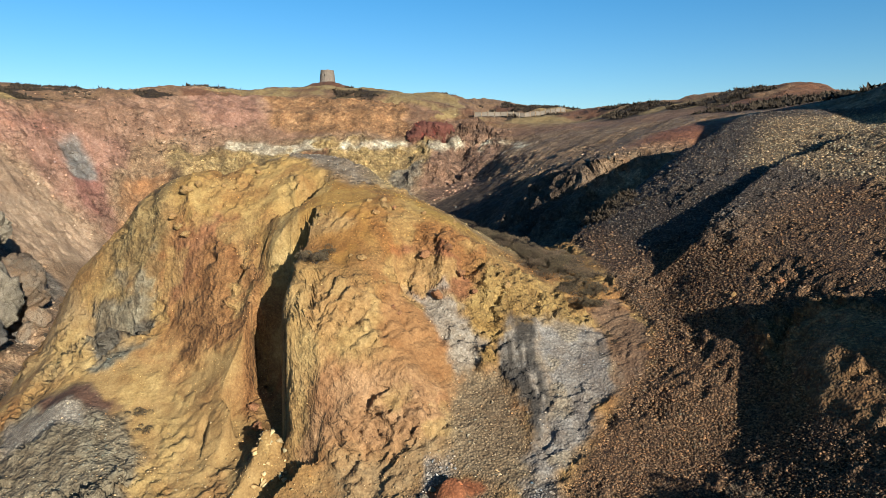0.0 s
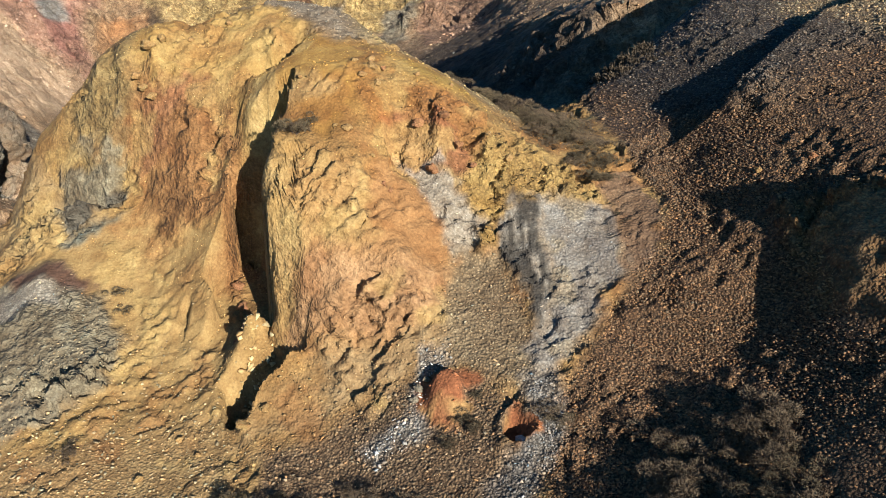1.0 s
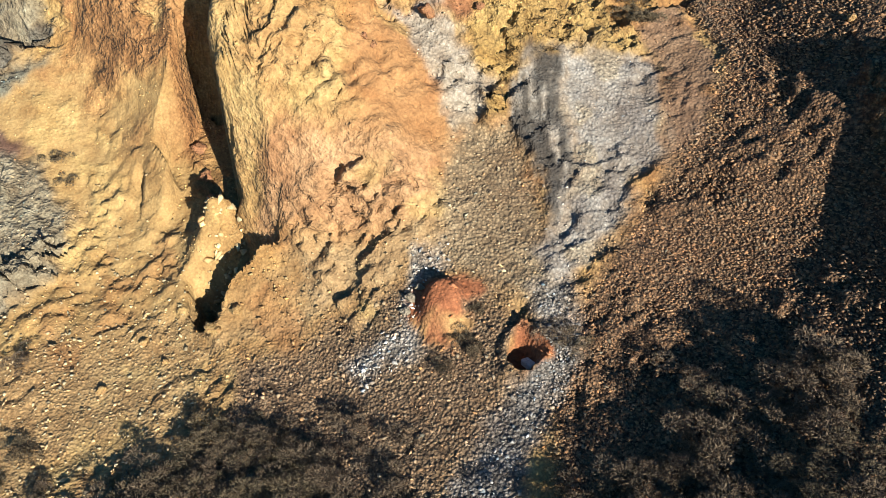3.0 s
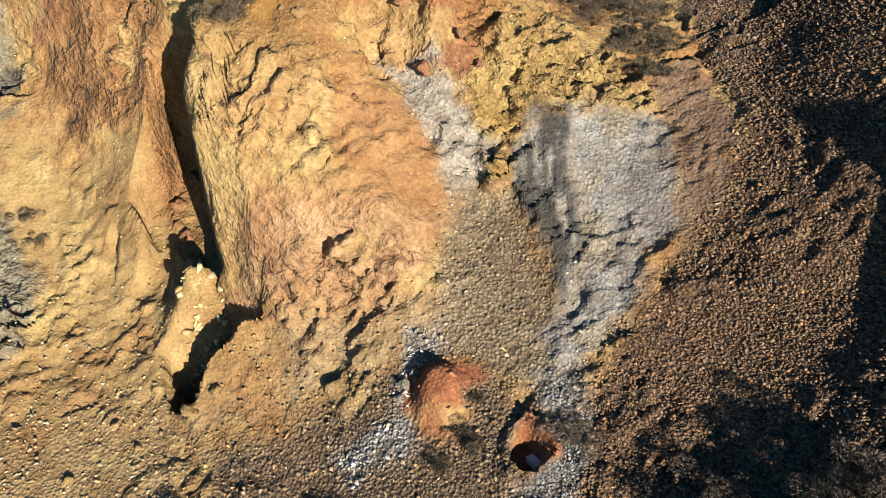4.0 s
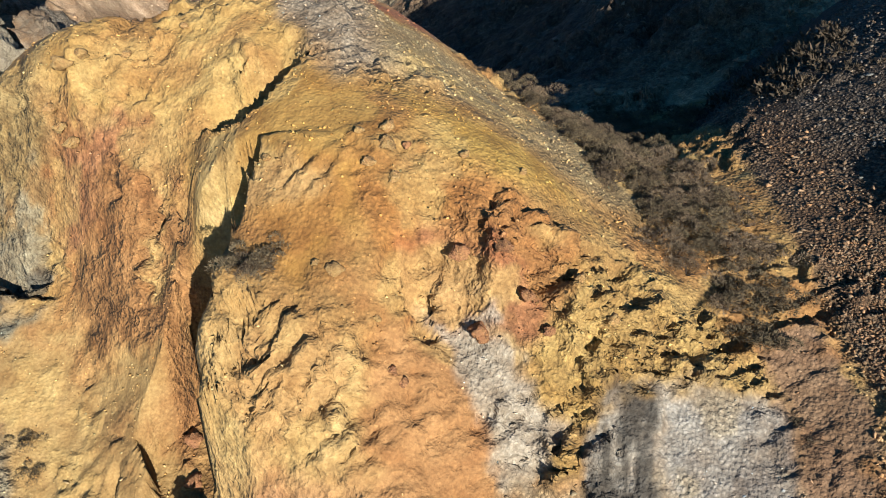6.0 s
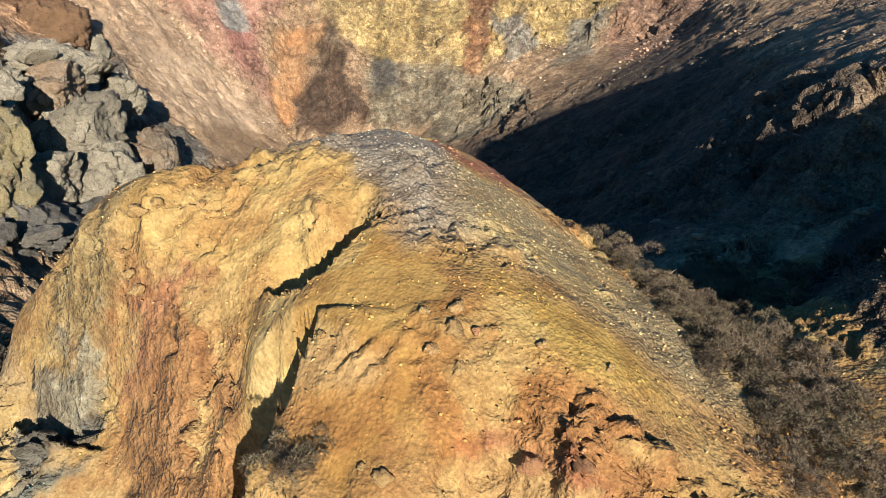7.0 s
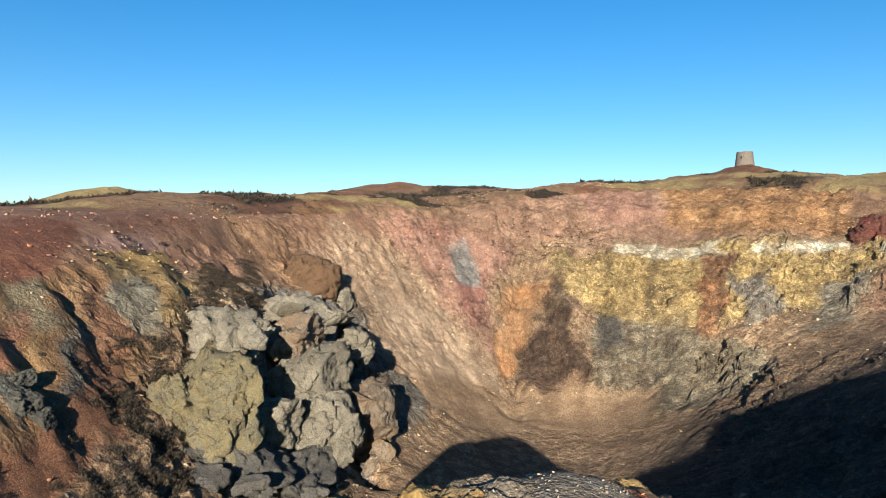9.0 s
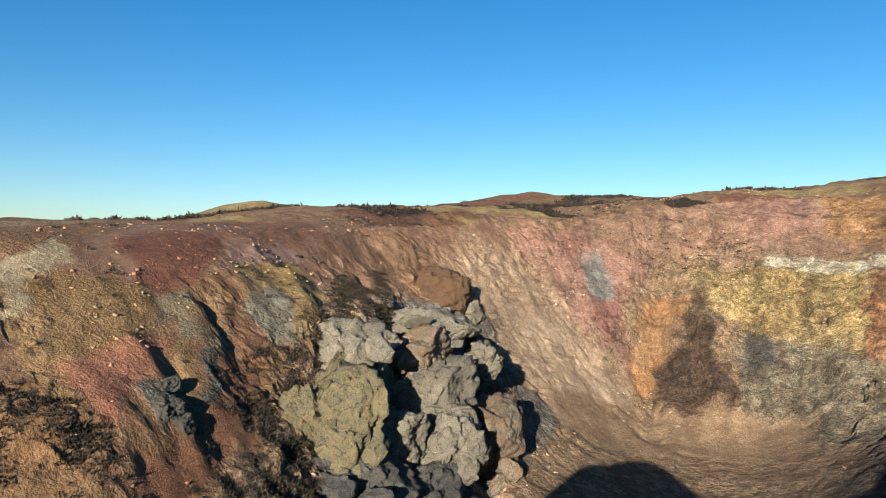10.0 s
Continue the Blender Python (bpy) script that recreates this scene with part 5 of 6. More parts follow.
# x, y, half size, material
for bx_, by_, half, mat_ in ((-3.9, 32.3, 0.30, OCHRE_ROCK), (-4.4, 32.4, 0.16, OCHRE_ROCK), (-2.3, 31.2, 0.20, RUST_ROCK), (-2.0, 31.1, 0.16, RUST_ROCK), (-2.8, 31.9, 0.17, OCHRE_ROCK), (-6.2, 34.6, 0.2, OCHRE_ROCK),
                            (-3.0, 34.9, 0.32, OCHRE_ROCK), (-3.4, 34.4, 0.26, OCHRE_ROCK), (-2.7, 34.3, 0.22, OCHRE_ROCK), (-3.1, 35.5, 0.28, OCHRE_ROCK), (-2.5, 35.2, 0.2, RUST_ROCK), (-3.8, 35.2, 0.18, OCHRE_ROCK),
                            (-1.0, 35.4, 0.16, OCHRE_ROCK), (0.6, 35.6, 0.15, OCHRE_ROCK), (-0.9, 33.5, 0.36, RUST_ROCK), (0.2, 33.2, 0.32, RUST_ROCK), (0.9, 33.0, 0.28, RUST_ROCK), (-0.3, 32.6, 0.34, RUST_ROCK), (1.5, 32.7, 0.24, RUST_ROCK),
                            (2.2, 33.4, 0.25, OCHRE_ROCK), (3.1, 33.0, 0.22, OCHRE_ROCK), (-8.6, 31.4, 0.34, RUST_ROCK), (-9.2, 32.4, 0.4, RUST_ROCK), (-9.6, 33.6, 0.35, RUST_ROCK), (-8.9, 30.6, 0.26, RUST_ROCK),
                            (-12.6, 39.6, 0.22, OCHRE_ROCK), (-10.8, 40.4, 0.18, OCHRE_ROCK), (-14.4, 38.2, 0.3, OCHRE_ROCK), (-9.4, 41.6, 0.2, OCHRE_ROCK), (-14.6, 39.0, 0.42, OCHRE_ROCK), (-15.3, 38.8, 0.34, OCHRE_ROCK), (-13.9, 39.2, 0.28, OCHRE_ROCK), (-14.9, 38.5, 0.3, OCHRE_ROCK), (13.6, 31.6, 0.2, OCHRE_ROCK), (15.4, 30.9, 0.26, RUST_ROCK),
                            (-6.9, 26.6, 0.3, OCHRE_ROCK), (-7.7, 26.2, 0.34, OCHRE_ROCK), (-11.2, 24.4, 0.18, OCHRE_ROCK), (-10.2, 26.1, 0.2, OCHRE_ROCK), (-9.3, 25.4, 0.17, OCHRE_ROCK), (-3.2, 37.4, 0.14, OCHRE_ROCK), (-1.7, 39.2, 0.13, OCHRE_ROCK)):
    m = BOULDERS[r_.randrange(5)].copy()
    m.materials.append(mat_)
    ob = new("boulder", m)
    s_ = half * r_.uniform(0.9, 1.15)
    ob.location = (bx_, by_, float(floor_z(bx_, by_)[0]) + 0.22 * s_)
    ob.rotation_euler = (r_.uniform(-0.3, 0.3), r_.uniform(-0.3, 0.3), r_.uniform(0, 6.28))
    ob.scale = (s_, s_, s_)
    tagged(ob, "rust-red angular boulder half sunk in the slope" if mat_ is RUST_ROCK else "ochre angular boulder half sunk in the slope", "boulder", "boulders on the knoll")
# the white block in the small hollow, the dark one in the large one
bm = bmesh.new()
bmesh.ops.create_cube(bm, size=1.0)
bmesh.ops.bevel(bm, geom=bm.edges[:], offset=0.07, segments=2, affect="EDGES")
for v in bm.verts:
    v.co *= Vector((0.42, 0.26, 0.22))
    v.co += Vector((noise.noise(v.co * 9), noise.noise(v.co * 9 + Vector((5, 5, 5))), 0)) * 0.03
m = bpy.data.meshes.new("stone_block")
bm.to_mesh(m)
bm.free()
m.materials.append(WHITE_ROCK)
ob = tagged(new("stone_block", m), "white squared stone block lying on a red earth ring", "stone block")
ob.location, ob.rotation_euler = (2.95, 23.65, float(floor_z(2.95, 23.65)[0]) + 0.1), (0.15, 0.1, 2.2)
for k, (bx_, by_, s_) in enumerate(((-0.75, 25.75, 0.24), (-0.5, 26.0, 0.2), (-0.9, 25.4, 0.22))):
    m = BOULDERS[k].copy()
    m.materials.append(GREY_ROCK)
    ob = tagged(new("boulder", m), "blue-grey angular rock at the edge of the red hollow", "boulder", "rocks at the red hollow")
    ob.location, ob.scale = (bx_, by_, float(floor_z(bx_, by_)[0]) + 0.08), (s_, s_, s_)


# ---- heath bushes ----
def leaf_material(name, dark, light):
    m, nt, b = nodes_of(name, 0.85)
    geom = nt.nodes.new("ShaderNodeNewGeometry")
    col = blend(nt, "MIX", geom.outputs["Random Per Island"], dark, light)
    info = nt.nodes.new("ShaderNodeObjectInfo")
    lum = maprange(nt, info.outputs["Random"], 0, 1, 0.4, 0.75)
    comb = nt.nodes.new("ShaderNodeCombineColor")
    for i in range(3):
        nt.links.new(lum, comb.inputs[i])
    col = blend(nt, "MULTIPLY", 1.0, col, comb.outputs[0])
    patch = noise_node(nt, geom.outputs["Position"], 1.4, 3, 0.6)
    col = blend(nt, "MULTIPLY", 0.8, col, maprange_color(nt, patch, (0.62, 0.6, 0.56), (1.3, 1.26, 1.2)))
    nt.links.new(col, b.inputs["Base Color"])
    return m


HEATH = leaf_material("heath_twigs", (0.055, 0.04, 0.027), (0.225, 0.168, 0.11))
HEATH_GREEN = leaf_material("heath_leaves", (0.048, 0.038, 0.024), (0.19, 0.148, 0.088))
HEATH_DARK = leaf_material("far_heath", (0.028, 0.021, 0.014), (0.10, 0.075, 0.048))
WOOD = leaf_material("heath_stems", (0.05, 0.035, 0.025), (0.1, 0.075, 0.055))


def crown_mesh(name, seed, blades, material):
    """Many narrow sprigs standing out of an uneven cushion of unit radius."""
    r = np.random.default_rng(seed)
    lobes = r.normal(size=(9, 3)) * np.array([0.55, 0.55, 0.16]) + np.array([0, 0, 0.42])
    lob = r.integers(0, 9, blades)
    d = r.normal(size=(blades, 3))
    d[:, 2] = np.abs(d[:, 2]) * 1.1 - 0.12
    d /= np.linalg.norm(d, axis=1, keepdims=True)
    rad = r.uniform(0.25, 0.5, 9)[lob] * r.uniform(0.45, 1.0, blades) ** 0.5
    base = lobes[lob] + d * rad[:, None]
    base[:, 2] = np.maximum(base[:, 2], 0.02)
    up = d * 0.8 + r.normal(size=(blades, 3)) * 0.45 + np.array([0, 0, 0.35])
    up /= np.linalg.norm(up, axis=1, keepdims=True)
    side = np.cross(up, r.normal(size=(blades, 3)))
    side /= np.linalg.norm(side, axis=1, keepdims=True)
    ln = r.uniform(0.07, 0.16, blades)[:, None]
    wd = r.uniform(0.009, 0.02, blades)[:, None]
    v = np.stack([base - side * wd, base + side * wd, base + up * ln], 1)
    f = np.arange(blades * 3).reshape(-1, 3)
    return mesh_of(name, v.reshape(-1, 3), f, material)


def stem_mesh(name, seed, material):
    bm = bmesh.new()
    r = random.Random(seed)
    for _ in range(6):
        a, lean = r.uniform(0, 6.28), r.uniform(0.2, 0.7)
        tip = Vector((math.cos(a) * lean, math.sin(a) * lean, r.uniform(0.3, 0.55)))
        rot = tip.to_track_quat("Z", "Y").to_matrix().to_4x4()
        bmesh.ops.create_cone(bm, cap_ends=True, segments=5, radius1=0.035, radius2=0.008, depth=tip.length, matrix=Matrix.Translation(tip / 2 - Vector((0, 0, 0.03))) @ rot)
    m = bpy.data.meshes.new(name)
    bm.to_mesh(m)
    bm.free()
    m.materials.append(material)
    return m


BUSHES = []
for i in range(6):
    host = new("heath_bush")
    part("woody_base", stem_mesh("woody_base", 50 + i, WOOD), None, host)
    part("crown", crown_mesh("crown", 60 + i, 2800, HEATH if i % 2 else HEATH_GREEN), None, host)
    BUSHES.append(host)
bush_count = [0]


def bush(bx, by, size, group, label, tall=0.75):
    i = r_.randrange(6)
    bz = float(floor_z(bx, by)[0])
    m = pose(bx, by, bz - 0.06 * size, r_.uniform(-6, 6), r_.uniform(-6, 6), r_.uniform(0, 360))
    if bush_count[0] < 6:
        ob = BUSHES[bush_count[0]]
        ob.matrix_basis = m
    else:
        ob = copy_thing(BUSHES[i], m)
    ob.scale = (size, size, size * tall)
    bush_count[0] += 1
    return tagged(ob, label, "bush", group)


def bush_patch(outline, spacing, small, large, group, label, seed, tall=0.75):
    r = random.Random(seed)
    xs_, ys_ = [a for a, _ in outline], [b for _, b in outline]
    ty = min(ys_)
    while ty < max(ys_):
        tx = min(xs_)
        while tx < max(xs_):
            ux, uy = tx + r.uniform(-0.4, 0.4) * spacing, ty + r.uniform(-0.4, 0.4) * spacing
            if inside(np.array([ux]), np.array([uy]), outline, 0.05)[0] > 0.5 and r.random() < 0.93:
                bush(ux, uy, r.uniform(small, large), group, label, tall)
            tx += spacing
        ty += spacing


for bx_, by_, s_ in ((-6.1, 32.2, 0.72), (-6.0, 32.25, 0.6), (-5.5, 32.6, 0.42)):
    bush(bx_, by_, s_, "bushes on the knoll", "dark brown heather bush on the bare ochre slope", 0.9)
for bx_, by_, s_ in ((-14.2, 25.4, 0.5), (-13.1, 22.4, 0.7), (-12.2, 20.9, 0.6), (-13.8, 21.2, 0.7), (-11.4, 19.8, 0.5), (0.9, 24.2, 0.55), (1.3, 24.0, 0.4), (0.4, 23.6, 0.42), (3.9, 24.2, 0.6), (4.3, 23.8, 0.5), (1.4, 25.1, 0.35),
                     (-2.2, 22.6, 0.55), (-3.3, 23.0, 0.5), (-1.0, 21.9, 0.5), (8.2, 31.9, 0.22), (8.0, 32.4, 0.18), (-15.2, 32.9, 0.5), (-14.6, 32.2, 0.4), (9.0, 20.9, 0.5), (10.2, 21.4, 0.5)):
    bush(bx_, by_, s_, "single bushes in the gully", "small dry brown heather bush among gravel")
bush_patch([(-9.3, 21.6), (-8, 22.4), (-6.5, 23.4), (-5, 22.6), (-3.2, 21.7), (-1.2, 21.2), (-0.7, 19.5), (-1.5, 17), (-8.6, 17), (-9.3, 19)], 0.85, 0.62, 1.0, "heath thicket in the gully", "dense dark heather and gorse bush in the gully thicket", 8)
bush_patch([(2.6, 18.6), (4.8, 19.8), (6.2, 20.4), (7.6, 21.9), (8.6, 21.2), (10.6, 22.0), (11.2, 20.4), (9.6, 17.2), (3.2, 16.6)], 0.85, 0.6, 0.95, "heath thicket below the spoil slope", "dense dark heather and gorse bush below the spoil slope", 9)
bush_patch([(-1.0, 46.5), (2.2, 46.6), (4.6, 46.8), (6.6, 43.6), (7.6, 40), (8.7, 36.4), (8.4, 33.9), (7.5, 34.2), (6.2, 35.2), (4.7, 36.6), (3.2, 38.9), (2.4, 41.5), (0.8, 44)], 0.95, 0.65, 0.95, "heath band beside the knoll", "low grey-brown heather bush in the band beside the knoll", 10)

bush_patch([(3, 50.5), (4, 59), (8.5, 59.5), (10.5, 54), (8, 49.5)], 1.5, 0.75, 1.05, "heath in the shaded hollow", "low heather bush in the shaded hollow behind the knoll", 12)


def clumps(name, px, py, size, seed, label, material, k=60):
    """Far heath as one mesh: each clump a few sprigs."""
    r = np.random.default_rng(seed)
    n, slim = len(px), 34 / k
    d = r.normal(size=(n, k, 3))
    d[:, :, 2] = np.abs(d[:, :, 2]) * 0.7
    d /= np.linalg.norm(d, axis=2, keepdims=True)
    base = d * r.uniform(0.3, 0.95, (n, k, 1)) * np.array([1, 1, 0.6])
    up = d * 0.6 + r.normal(size=(n, k, 3)) * 0.4 + np.array([0, 0, 0.3])
    side = np.cross(up, r.normal(size=(n, k, 3)))
    side /= np.linalg.norm(side, axis=2, keepdims=True)
    v = np.stack([base - side * 0.14 * slim, base + side * 0.14 * slim, base + up * (0.2 + 0.18 * slim)], 2) * size[:, None, None, None]
    v += np.stack([px, py, floor_z(px, py) - 0.05], 1)[:, None, None]
    f = np.arange(n * k * 3).reshape(-1, 3)
    return tagged(new(name, mesh_of(name, v.reshape(-1, 3), f, material)), label, "heath", kind="stuff")


rng = np.random.default_rng(21)
px_, py_ = scatter(rng, 52000, (-104, -44, 38, 120), lambda a, b: inside(a, b, [(-92, 95), (-97, 109), (-84, 101), (-74, 79), (-65, 70), (-60, 71), (-52, 64), (-50, 52), (-58, 56), (-66.3, 64.4), (-72.7, 68.4), (-75, 76), (-79.3, 85.5)], 1.5) * ramp(grain(np.stack([a, b, 0 * a], 1), 3, 3) + 0.5 * grain(np.stack([a, b, 0 * a], 1), 1.2, 9), -0.4, 0.1))
clumps("slope_heath", px_, py_, sizes(rng, len(px_), 0.3, 0.85, 1.5), 1, "dark brown heather clumps on the red pit slope", HEATH_DARK)
px_, py_ = scatter(rng, 16000, (-70, -20, 28, 66), lambda a, b: inside(a, b, [(-66, 34), (-66, 44), (-61, 48), (-56, 49), (-50, 50), (-46, 58), (-36, 62), (-26, 52), (-24, 42), (-40, 30)], 2) * ramp(grain(np.stack([a, b, 0 * a], 1), 4, 4), -0.5, 0.1))
clumps("pit_heath", px_, py_, sizes(rng, len(px_), 0.35, 0.85, 1.5), 2, "dark heather thicket on the pit side below the knoll", HEATH_DARK, 34)
px_, py_ = scatter(rng, 45000, (-170, 120, 40, 320), lambda a, b: (tone_at(a, b)[0][:, 0] < 0.14) * (floor_z(a, b) > 36) * 0.9)
clumps("plateau_heath", px_, py_, sizes(rng, len(px_), 0.5, 1.3, 1.5), 3, "low dark heather covering the plateau behind the pit", HEATH_DARK, 20)
px_, py_ = scatter(rng, 9000, (-112, -56, 42, 205), lambda a, b: 0.4 * (floor_z(a, b) > np.where(b < 90, 20, 33)) * ramp(grain(np.stack([a, b, 0 * a], 1), 7, 5), -0.1, 0.5))
clumps("rim_heath", px_, py_, sizes(rng, len(px_), 0.2, 0.7, 2.0), 4, "scattered heather tufts along the pit rim and its slopes", HEATH_DARK, 30)
px_, py_ = scatter(rng, 500, (2, 14, 46, 54), lambda a, b: 0.6 * ramp(grain(np.stack([a, b, 0 * a], 1), 4, 6), -0.3, 0.3))
clumps("shade_heath", px_, py_, sizes(rng, len(px_), 0.4, 0.9, 1.5), 5, "heather on the shaded slope behind the knoll", HEATH_DARK)


# ---- the grey crag in the pit ----
def crag(name, blocks, label, group=""):
    """A rock mass of large blocks: x, y, z, half sizes, turn, material."""
    host = tagged(new(name), label, "rock outcrop", group)
    for k, (cx, cy, cz, a, b, c, turn, mat_) in enumerate(blocks):
        ob = part("rock_block", block_mesh("rock_block", 200 + 13 * k + len(name), (a * 1.27, b * 1.22, c * 1.24), mat_), None, host)
        ob.matrix_basis = pose(cx, cy, cz, 9 * math.sin(k * 2.1), 9 * math.cos(k * 1.7), turn)
        r = random.Random(70 + k)
        for i in range(4 if a > 2.5 else 0):
            s = r.uniform(0.26, 0.5)
            bit = part("rock_block", block_mesh("rock_block", 400 + 17 * k + i, (a * s, b * s, c * s * 1.1), mat_, SMALL_BOX), None, host)
            bit.matrix_basis = ob.matrix_basis @ pose(r.uniform(-0.85, 0.85) * a, -r.uniform(0.75, 0.98) * b, r.uniform(-0.95, 0.75) * c, r.uniform(-20, 20), r.uniform(-20, 20), r.uniform(0, 90))
    return host


crag("grey_crag", [
    (-67.7, 76.3, 17.5, 5.6, 6.1, 5.6, 44, OLIVE_ROCK),
    (-74.0, 84.0, 22.9, 6.5, 7.1, 4.3, 52, GREY_ROCK),
    (-73.7, 96.9, 22.5, 4.1, 4.5, 3.1, 40, BROWN_ROCK),
    (-71.1, 97.9, 16.8, 6.3, 6.9, 4.4, 38, GREY_ROCK),
    (-67.1, 85.5, 13.1, 3.3, 3.6, 4.6, 55, GREY_ROCK),
    (-66.6, 93.5, 10.6, 4.6, 5.1, 4.6, 47, GREY_ROCK),
    (-67.1, 104.8, 9.0, 3.8, 4.2, 5.7, 35, BROWN_ROCK),
    (-63.8, 76.0, 11.5, 6.6, 7.3, 3.3, 48, SLATE_ROCK),
    (-78.3, 103.7, 25.1, 5.7, 6.2, 2.6, 60, GREY_ROCK),
    (-62.8, 84.5, 8.4, 5.0, 5.5, 2.5, 40, SLATE_ROCK),
    (-74.0, 109.5, 20.1, 2.7, 3.0, 2.7, 50, GREY_ROCK),
    (-67.2, 71.4, 18.4, 2.3, 2.5, 3.6, 30, OLIVE_ROCK)], "grey and olive rounded, deeply cleft crag jutting from the pit slope")
crag("brown_crag", [(-96.6, 120.6, 29.4, 5.6, 4.6, 3.8, 55, RUSTY_BANK), (-92.4, 126.4, 24.4, 3.0, 2.6, 3.0, 20, GREY_ROCK), (-93.6, 118.6, 25.0, 3.0, 2.6, 3.0, 40, GREY_ROCK)], "rusty brown rock bank below the pit rim")
crag("red_crag", [(-4.8, 203.6, 37.6, 4.4, 3.4, 4.4, 10, RED_ROCK), (-0.6, 205.2, 38.6, 3.4, 3.0, 3.2, 30, RED_ROCK), (-7.0, 202.4, 35.8, 2.2, 2.2, 3.2, 60, RED_ROCK)], "dark red iron-stained crag in the pit wall")
for spots_ in ([(-65.2, 55.4, 22.2, 1.8, 1.4, 1.4, 15), (-63.6, 56.6, 20.4, 1.6, 1.3, 1.5, 40), (-66.8, 56.4, 24.0, 1.3, 1.1, 1.0, 75)], [(-74.8, 67.8, 23.4, 1.7, 1.3, 1.5, 20), (-72.4, 68.0, 21.4, 1.5, 1.2, 1.4, 50)]):
    crag("gully_crag", [(*s_, DARK_ROCK) for s_ in spots_], "dark grey broken crag beside a gully in the red slope", "gully crags")


# ---- the tower ----
def masonry(name, a, b_, scale):
    m, nt, b = nodes_of(name, 0.9)
    tex = nt.nodes.new("ShaderNodeTexCoord")
    br = node(nt, "ShaderNodeTexBrick", Scale=scale, Mortar_Size=0.02)
    br.inputs["Color1"].default_value, br.inputs["Color2"].default_value, br.inputs["Mortar"].default_value = (*a, 1), (*b_, 1), (0.16, 0.14, 0.12, 1)
    nt.links.new(tex.outputs["UV"], br.inputs["Vector"])
    n1 = noise_node(nt, tex.outputs["Object"], 2.0, 5, 0.7)
    col = blend(nt, "MULTIPLY", 0.9, br.outputs["Color"], maprange_color(nt, n1, (0.6, 0.58, 0.56), (1.3, 1.3, 1.3)))
    nt.links.new(col, b.inputs["Base Color"])
    bump(nt, b, calc(nt, "ADD", br.outputs["Fac"], n1), 0.6, 0.05)
    return m


TOWER_STONE = masonry("tower_stone", (0.14, 0.113, 0.09), (0.105, 0.09, 0.072), 14)
# near-black colour that stands in for the shade inside the tower's openings
DARK = nodes_of("opening_shade", 0.9)[0]
DARK.node_tree.nodes["Principled BSDF"].inputs["Base Color"].default_value = (0.02, 0.018, 0.016, 1)


def tower(cx, cy, base, top):
    """Roofless tapered mill tower: a thick shell with small openings and a worn top."""
    host = tagged(new("stone_tower"), "roofless tapered round windmill tower of grey-brown stone", "tower")
    host.location = (cx, cy, base)
    h, n, rows_ = top - base, 40, 14
    bm = bmesh.new()
    uv = bm.loops.layers.uv.new("UVMap")
    rings = []
    for side_, thick in ((0, 0.0), (1, 0.7)):
        for k in range(rows_ + 1):
            t = k / rows_
            rad = 3.45 + (2.7 - 3.45) * t ** 0.9 - thick
            ring = []
            for i in range(n):
                a = 2 * math.pi * i / n
                worn = 0.22 * noise.noise(Vector((math.cos(a) * 2, math.sin(a) * 2, 7))) if k == rows_ else 0
                rr = rad + 0.05 * noise.noise(Vector((math.cos(a) * 3, math.sin(a) * 3, t * 6)))
                ring.append(bm.verts.new((rr * math.cos(a), rr * math.sin(a), t * h + worn)))
            rings.append((ring, side_))
    def face(vs, us):
        f = bm.faces.new(vs)
        for lp, w in zip(f.loops, us):
            lp[uv].uv = w
    for (r1, s1), (r2, s2) in zip(rings[:-1], rings[1:]):
        if s1 != s2:
            continue
        k1, k2 = rings.index((r1, s1)) % (rows_ + 1), rings.index((r2, s2)) % (rows_ + 1)
        for i in range(n):
            j = (i + 1) % n
            if s1 == 0 and k1 in (8, 9) and i in (28, 12):
                continue
            quad = [r1[i], r1[j], r2[j], r2[i]]
            us = [(i / n * 1.5, k1 / rows_ * 0.6), ((i + 1) / n * 1.5, k1 / rows_ * 0.6), ((i + 1) / n * 1.5, k2 / rows_ * 0.6), (i / n * 1.5, k2 / rows_ * 0.6)]
            face(quad if s1 == 0 else quad[::-1], us if s1 == 0 else us[::-1])
    o, q_ = rings[rows_][0], rings[2 * rows_ + 1][0]
    for i in range(n):
        j = (i + 1) % n
        face([o[i], o[j], q_[j], q_[i]], [(0, 0), (0.05, 0), (0.05, 0.05), (0, 0.05)])
    part("wall", bm, TOWER_STONE, host)
    for i in (28, 12):
        a = 2 * math.pi * (i + 0.5) / n
        t = 9 / rows_
        rad = 3.45 - 0.75 * t ** 0.9 - 0.3
        bm = bmesh.new()
        bmesh.ops.create_cube(bm, size=1.0, matrix=pose(rad * math.cos(a), rad * math.sin(a), t * h, 0, 0, math.degrees(a)) @ Matrix.Diagonal((0.12, 0.5, 1.1, 1)))
        part("window", bm, DARK, host, "small window opening, its inner shade a near-black panel")
        bm = bmesh.new()
        bmesh.ops.create_cube(bm, size=1.0, matrix=pose((rad + 0.3) * math.cos(a), (rad + 0.3) * math.sin(a), t * h + 0.62, 0, 0, math.degrees(a)) @ Matrix.Diagonal((0.3, 0.8, 0.2, 1)))
        bmesh.ops.bevel(bm, geom=bm.edges[:], offset=0.03, affect="EDGES")
        part("lintel", bm, TOWER_STONE, host)
    return host


tower_ground = float(floor_z(-47.6, 289.5)[0])
tower(-47.6, 289.5, tower_ground - 0.6, tower_ground + 5.4)


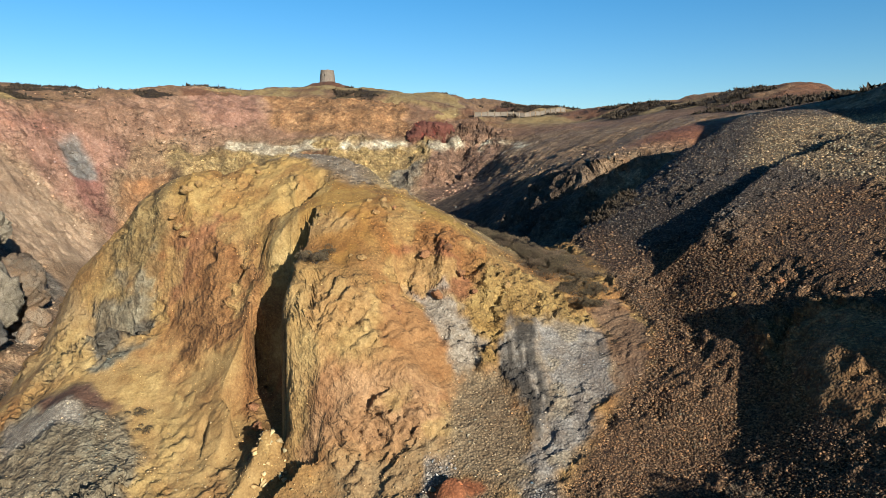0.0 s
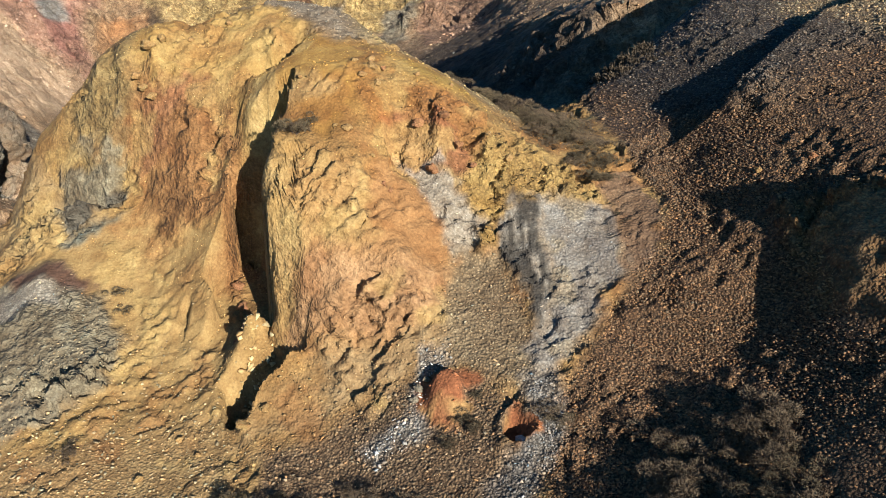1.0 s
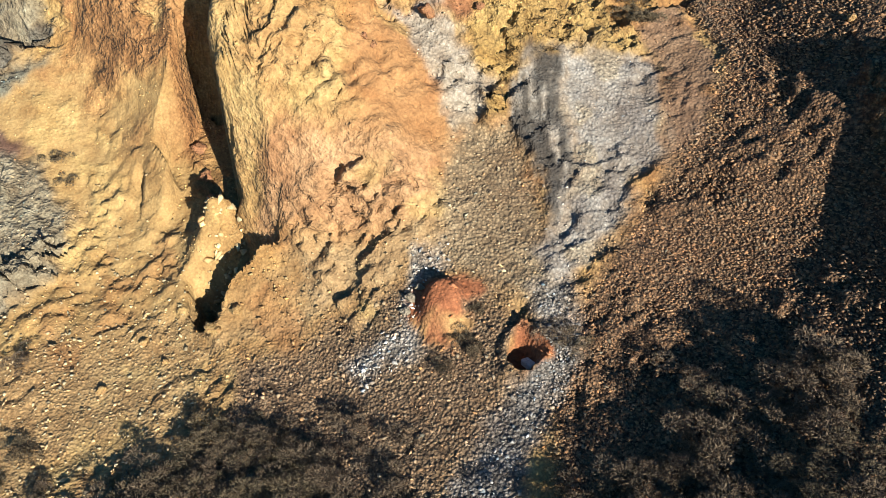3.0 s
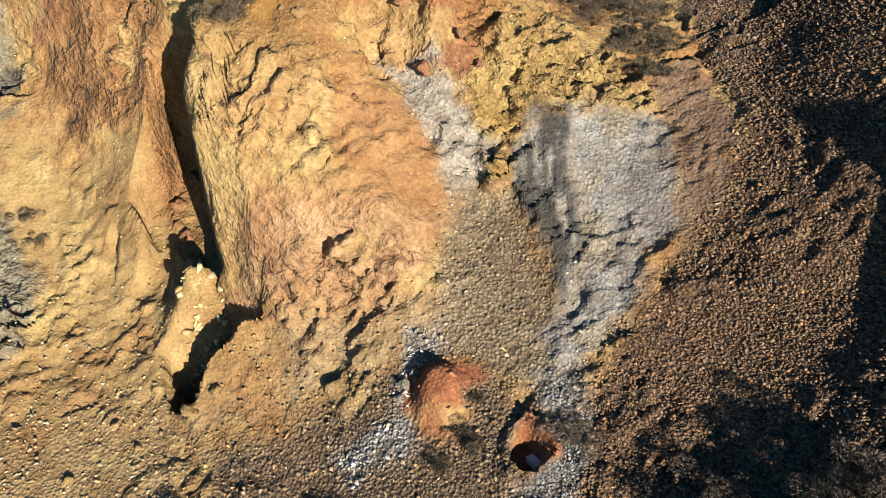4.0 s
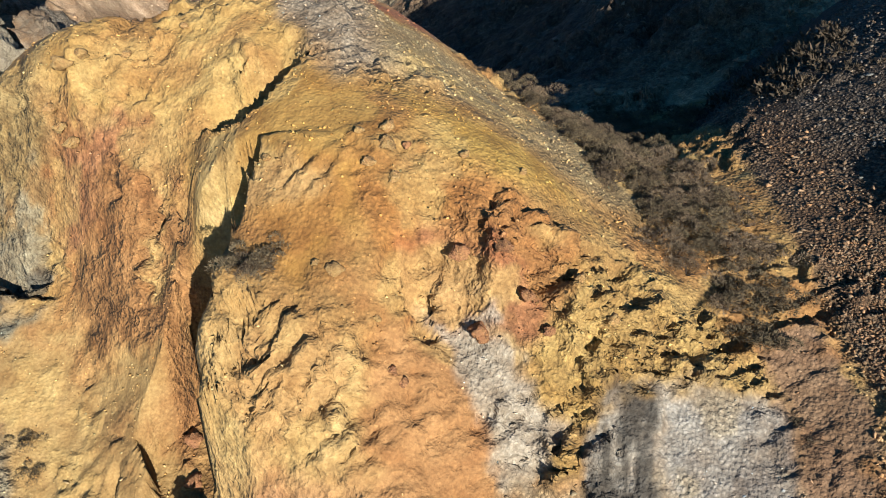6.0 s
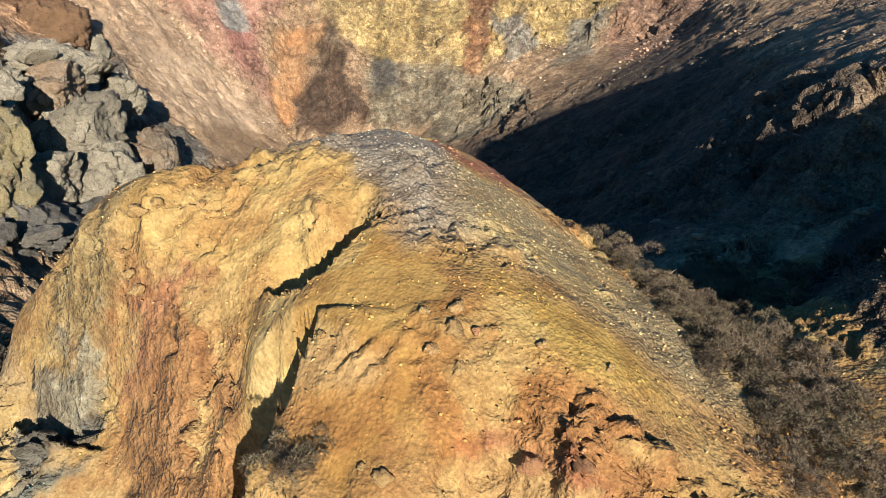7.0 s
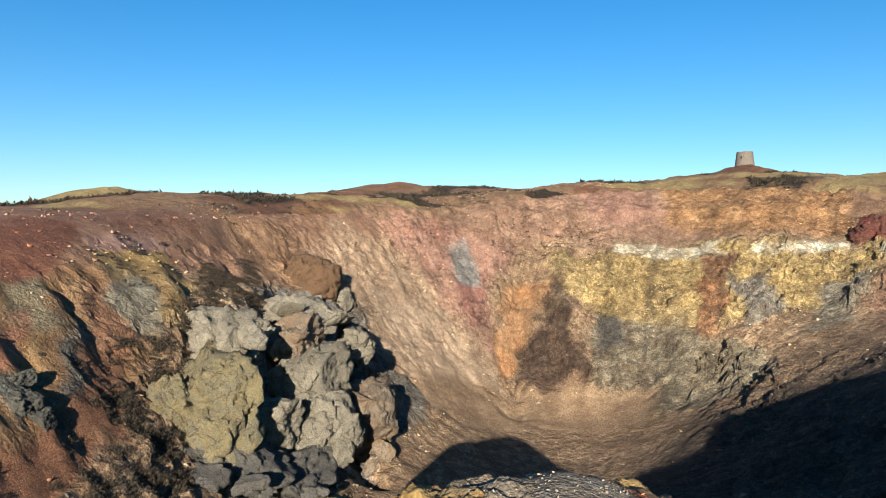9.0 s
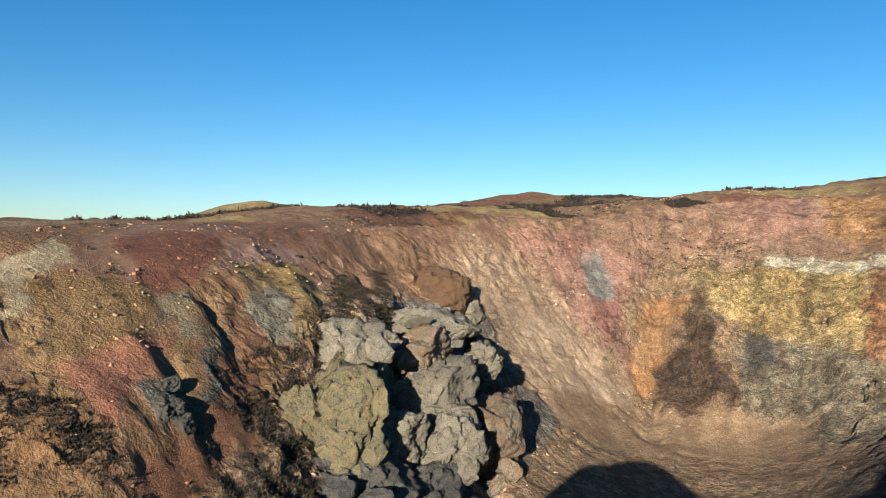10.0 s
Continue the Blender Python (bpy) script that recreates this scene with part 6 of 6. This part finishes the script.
# ---- the fence on the rim ----
PALE_WOOD = rock_material("weathered_fence_wood", (0.34, 0.29, 0.23), (0.29, 0.25, 0.2), (0.4, 0.35, 0.28), 6)
FENCE_LINE = [(9.6, 209.3), (24.4, 220.7), (41.5, 236)]
host = tagged(new("fence"), "pale weathered wooden fence with close boards along the pit rim", "fence")
host.location = (9.6, 209.3, float(floor_z(9.6, 209.3)[0]))
bm = bmesh.new()
bmesh.ops.create_cube(bm, size=1.0, matrix=Matrix.Translation((0, 0, 1.0)) @ Matrix.Diagonal((0.18, 0.18, 2.2, 1)))
bmesh.ops.bevel(bm, geom=bm.edges[:], offset=0.02, affect="EDGES")
post_mesh = bpy.data.meshes.new("post")
bm.to_mesh(post_mesh)
bm.free()
post_mesh.materials.append(BROWN_ROCK)
spots = []
for (ax, ay), (bx_, by_) in zip(FENCE_LINE[:-1], FENCE_LINE[1:]):
    n = int(math.dist((ax, ay), (bx_, by_)) / 2.4)
    spots += [(ax + (bx_ - ax) * k / n, ay + (by_ - ay) * k / n) for k in range(n)]
spots.append(FENCE_LINE[-1])
for k, (ax, ay) in enumerate(spots):
    az = float(floor_z(ax, ay)[0])
    ob = part("post", post_mesh, None, host)
    ob.location = Vector((ax, ay, az - 0.1)) - host.location
    if k + 1 == len(spots):
        break
    bx_, by_ = spots[k + 1]
    bz = float(floor_z(bx_, by_)[0])
    long = math.dist((ax, ay, az), (bx_, by_, bz))
    tilt_ = math.degrees(math.atan2(bz - az, math.dist((ax, ay), (bx_, by_))))
    way = math.degrees(math.atan2(by_ - ay, bx_ - ax))
    bm = bmesh.new()
    bmesh.ops.create_cube(bm, size=1.0, matrix=Matrix.Translation((long / 2, 0.05, 0.95)) @ Matrix.Diagonal((long - 0.3, 0.04, 1.25, 1)))
    for zz in (0.5, 1.6):
        bmesh.ops.create_cube(bm, size=1.0, matrix=Matrix.Translation((long / 2, -0.03, zz)) @ Matrix.Diagonal((long, 0.07, 0.1, 1)))
    ob = part("panel", bm, PALE_WOOD, host)
    ob.matrix_basis = Matrix.Translation(Vector((ax, ay, az)) - host.location) @ pose(0, 0, 0, 0, -tilt_, way)
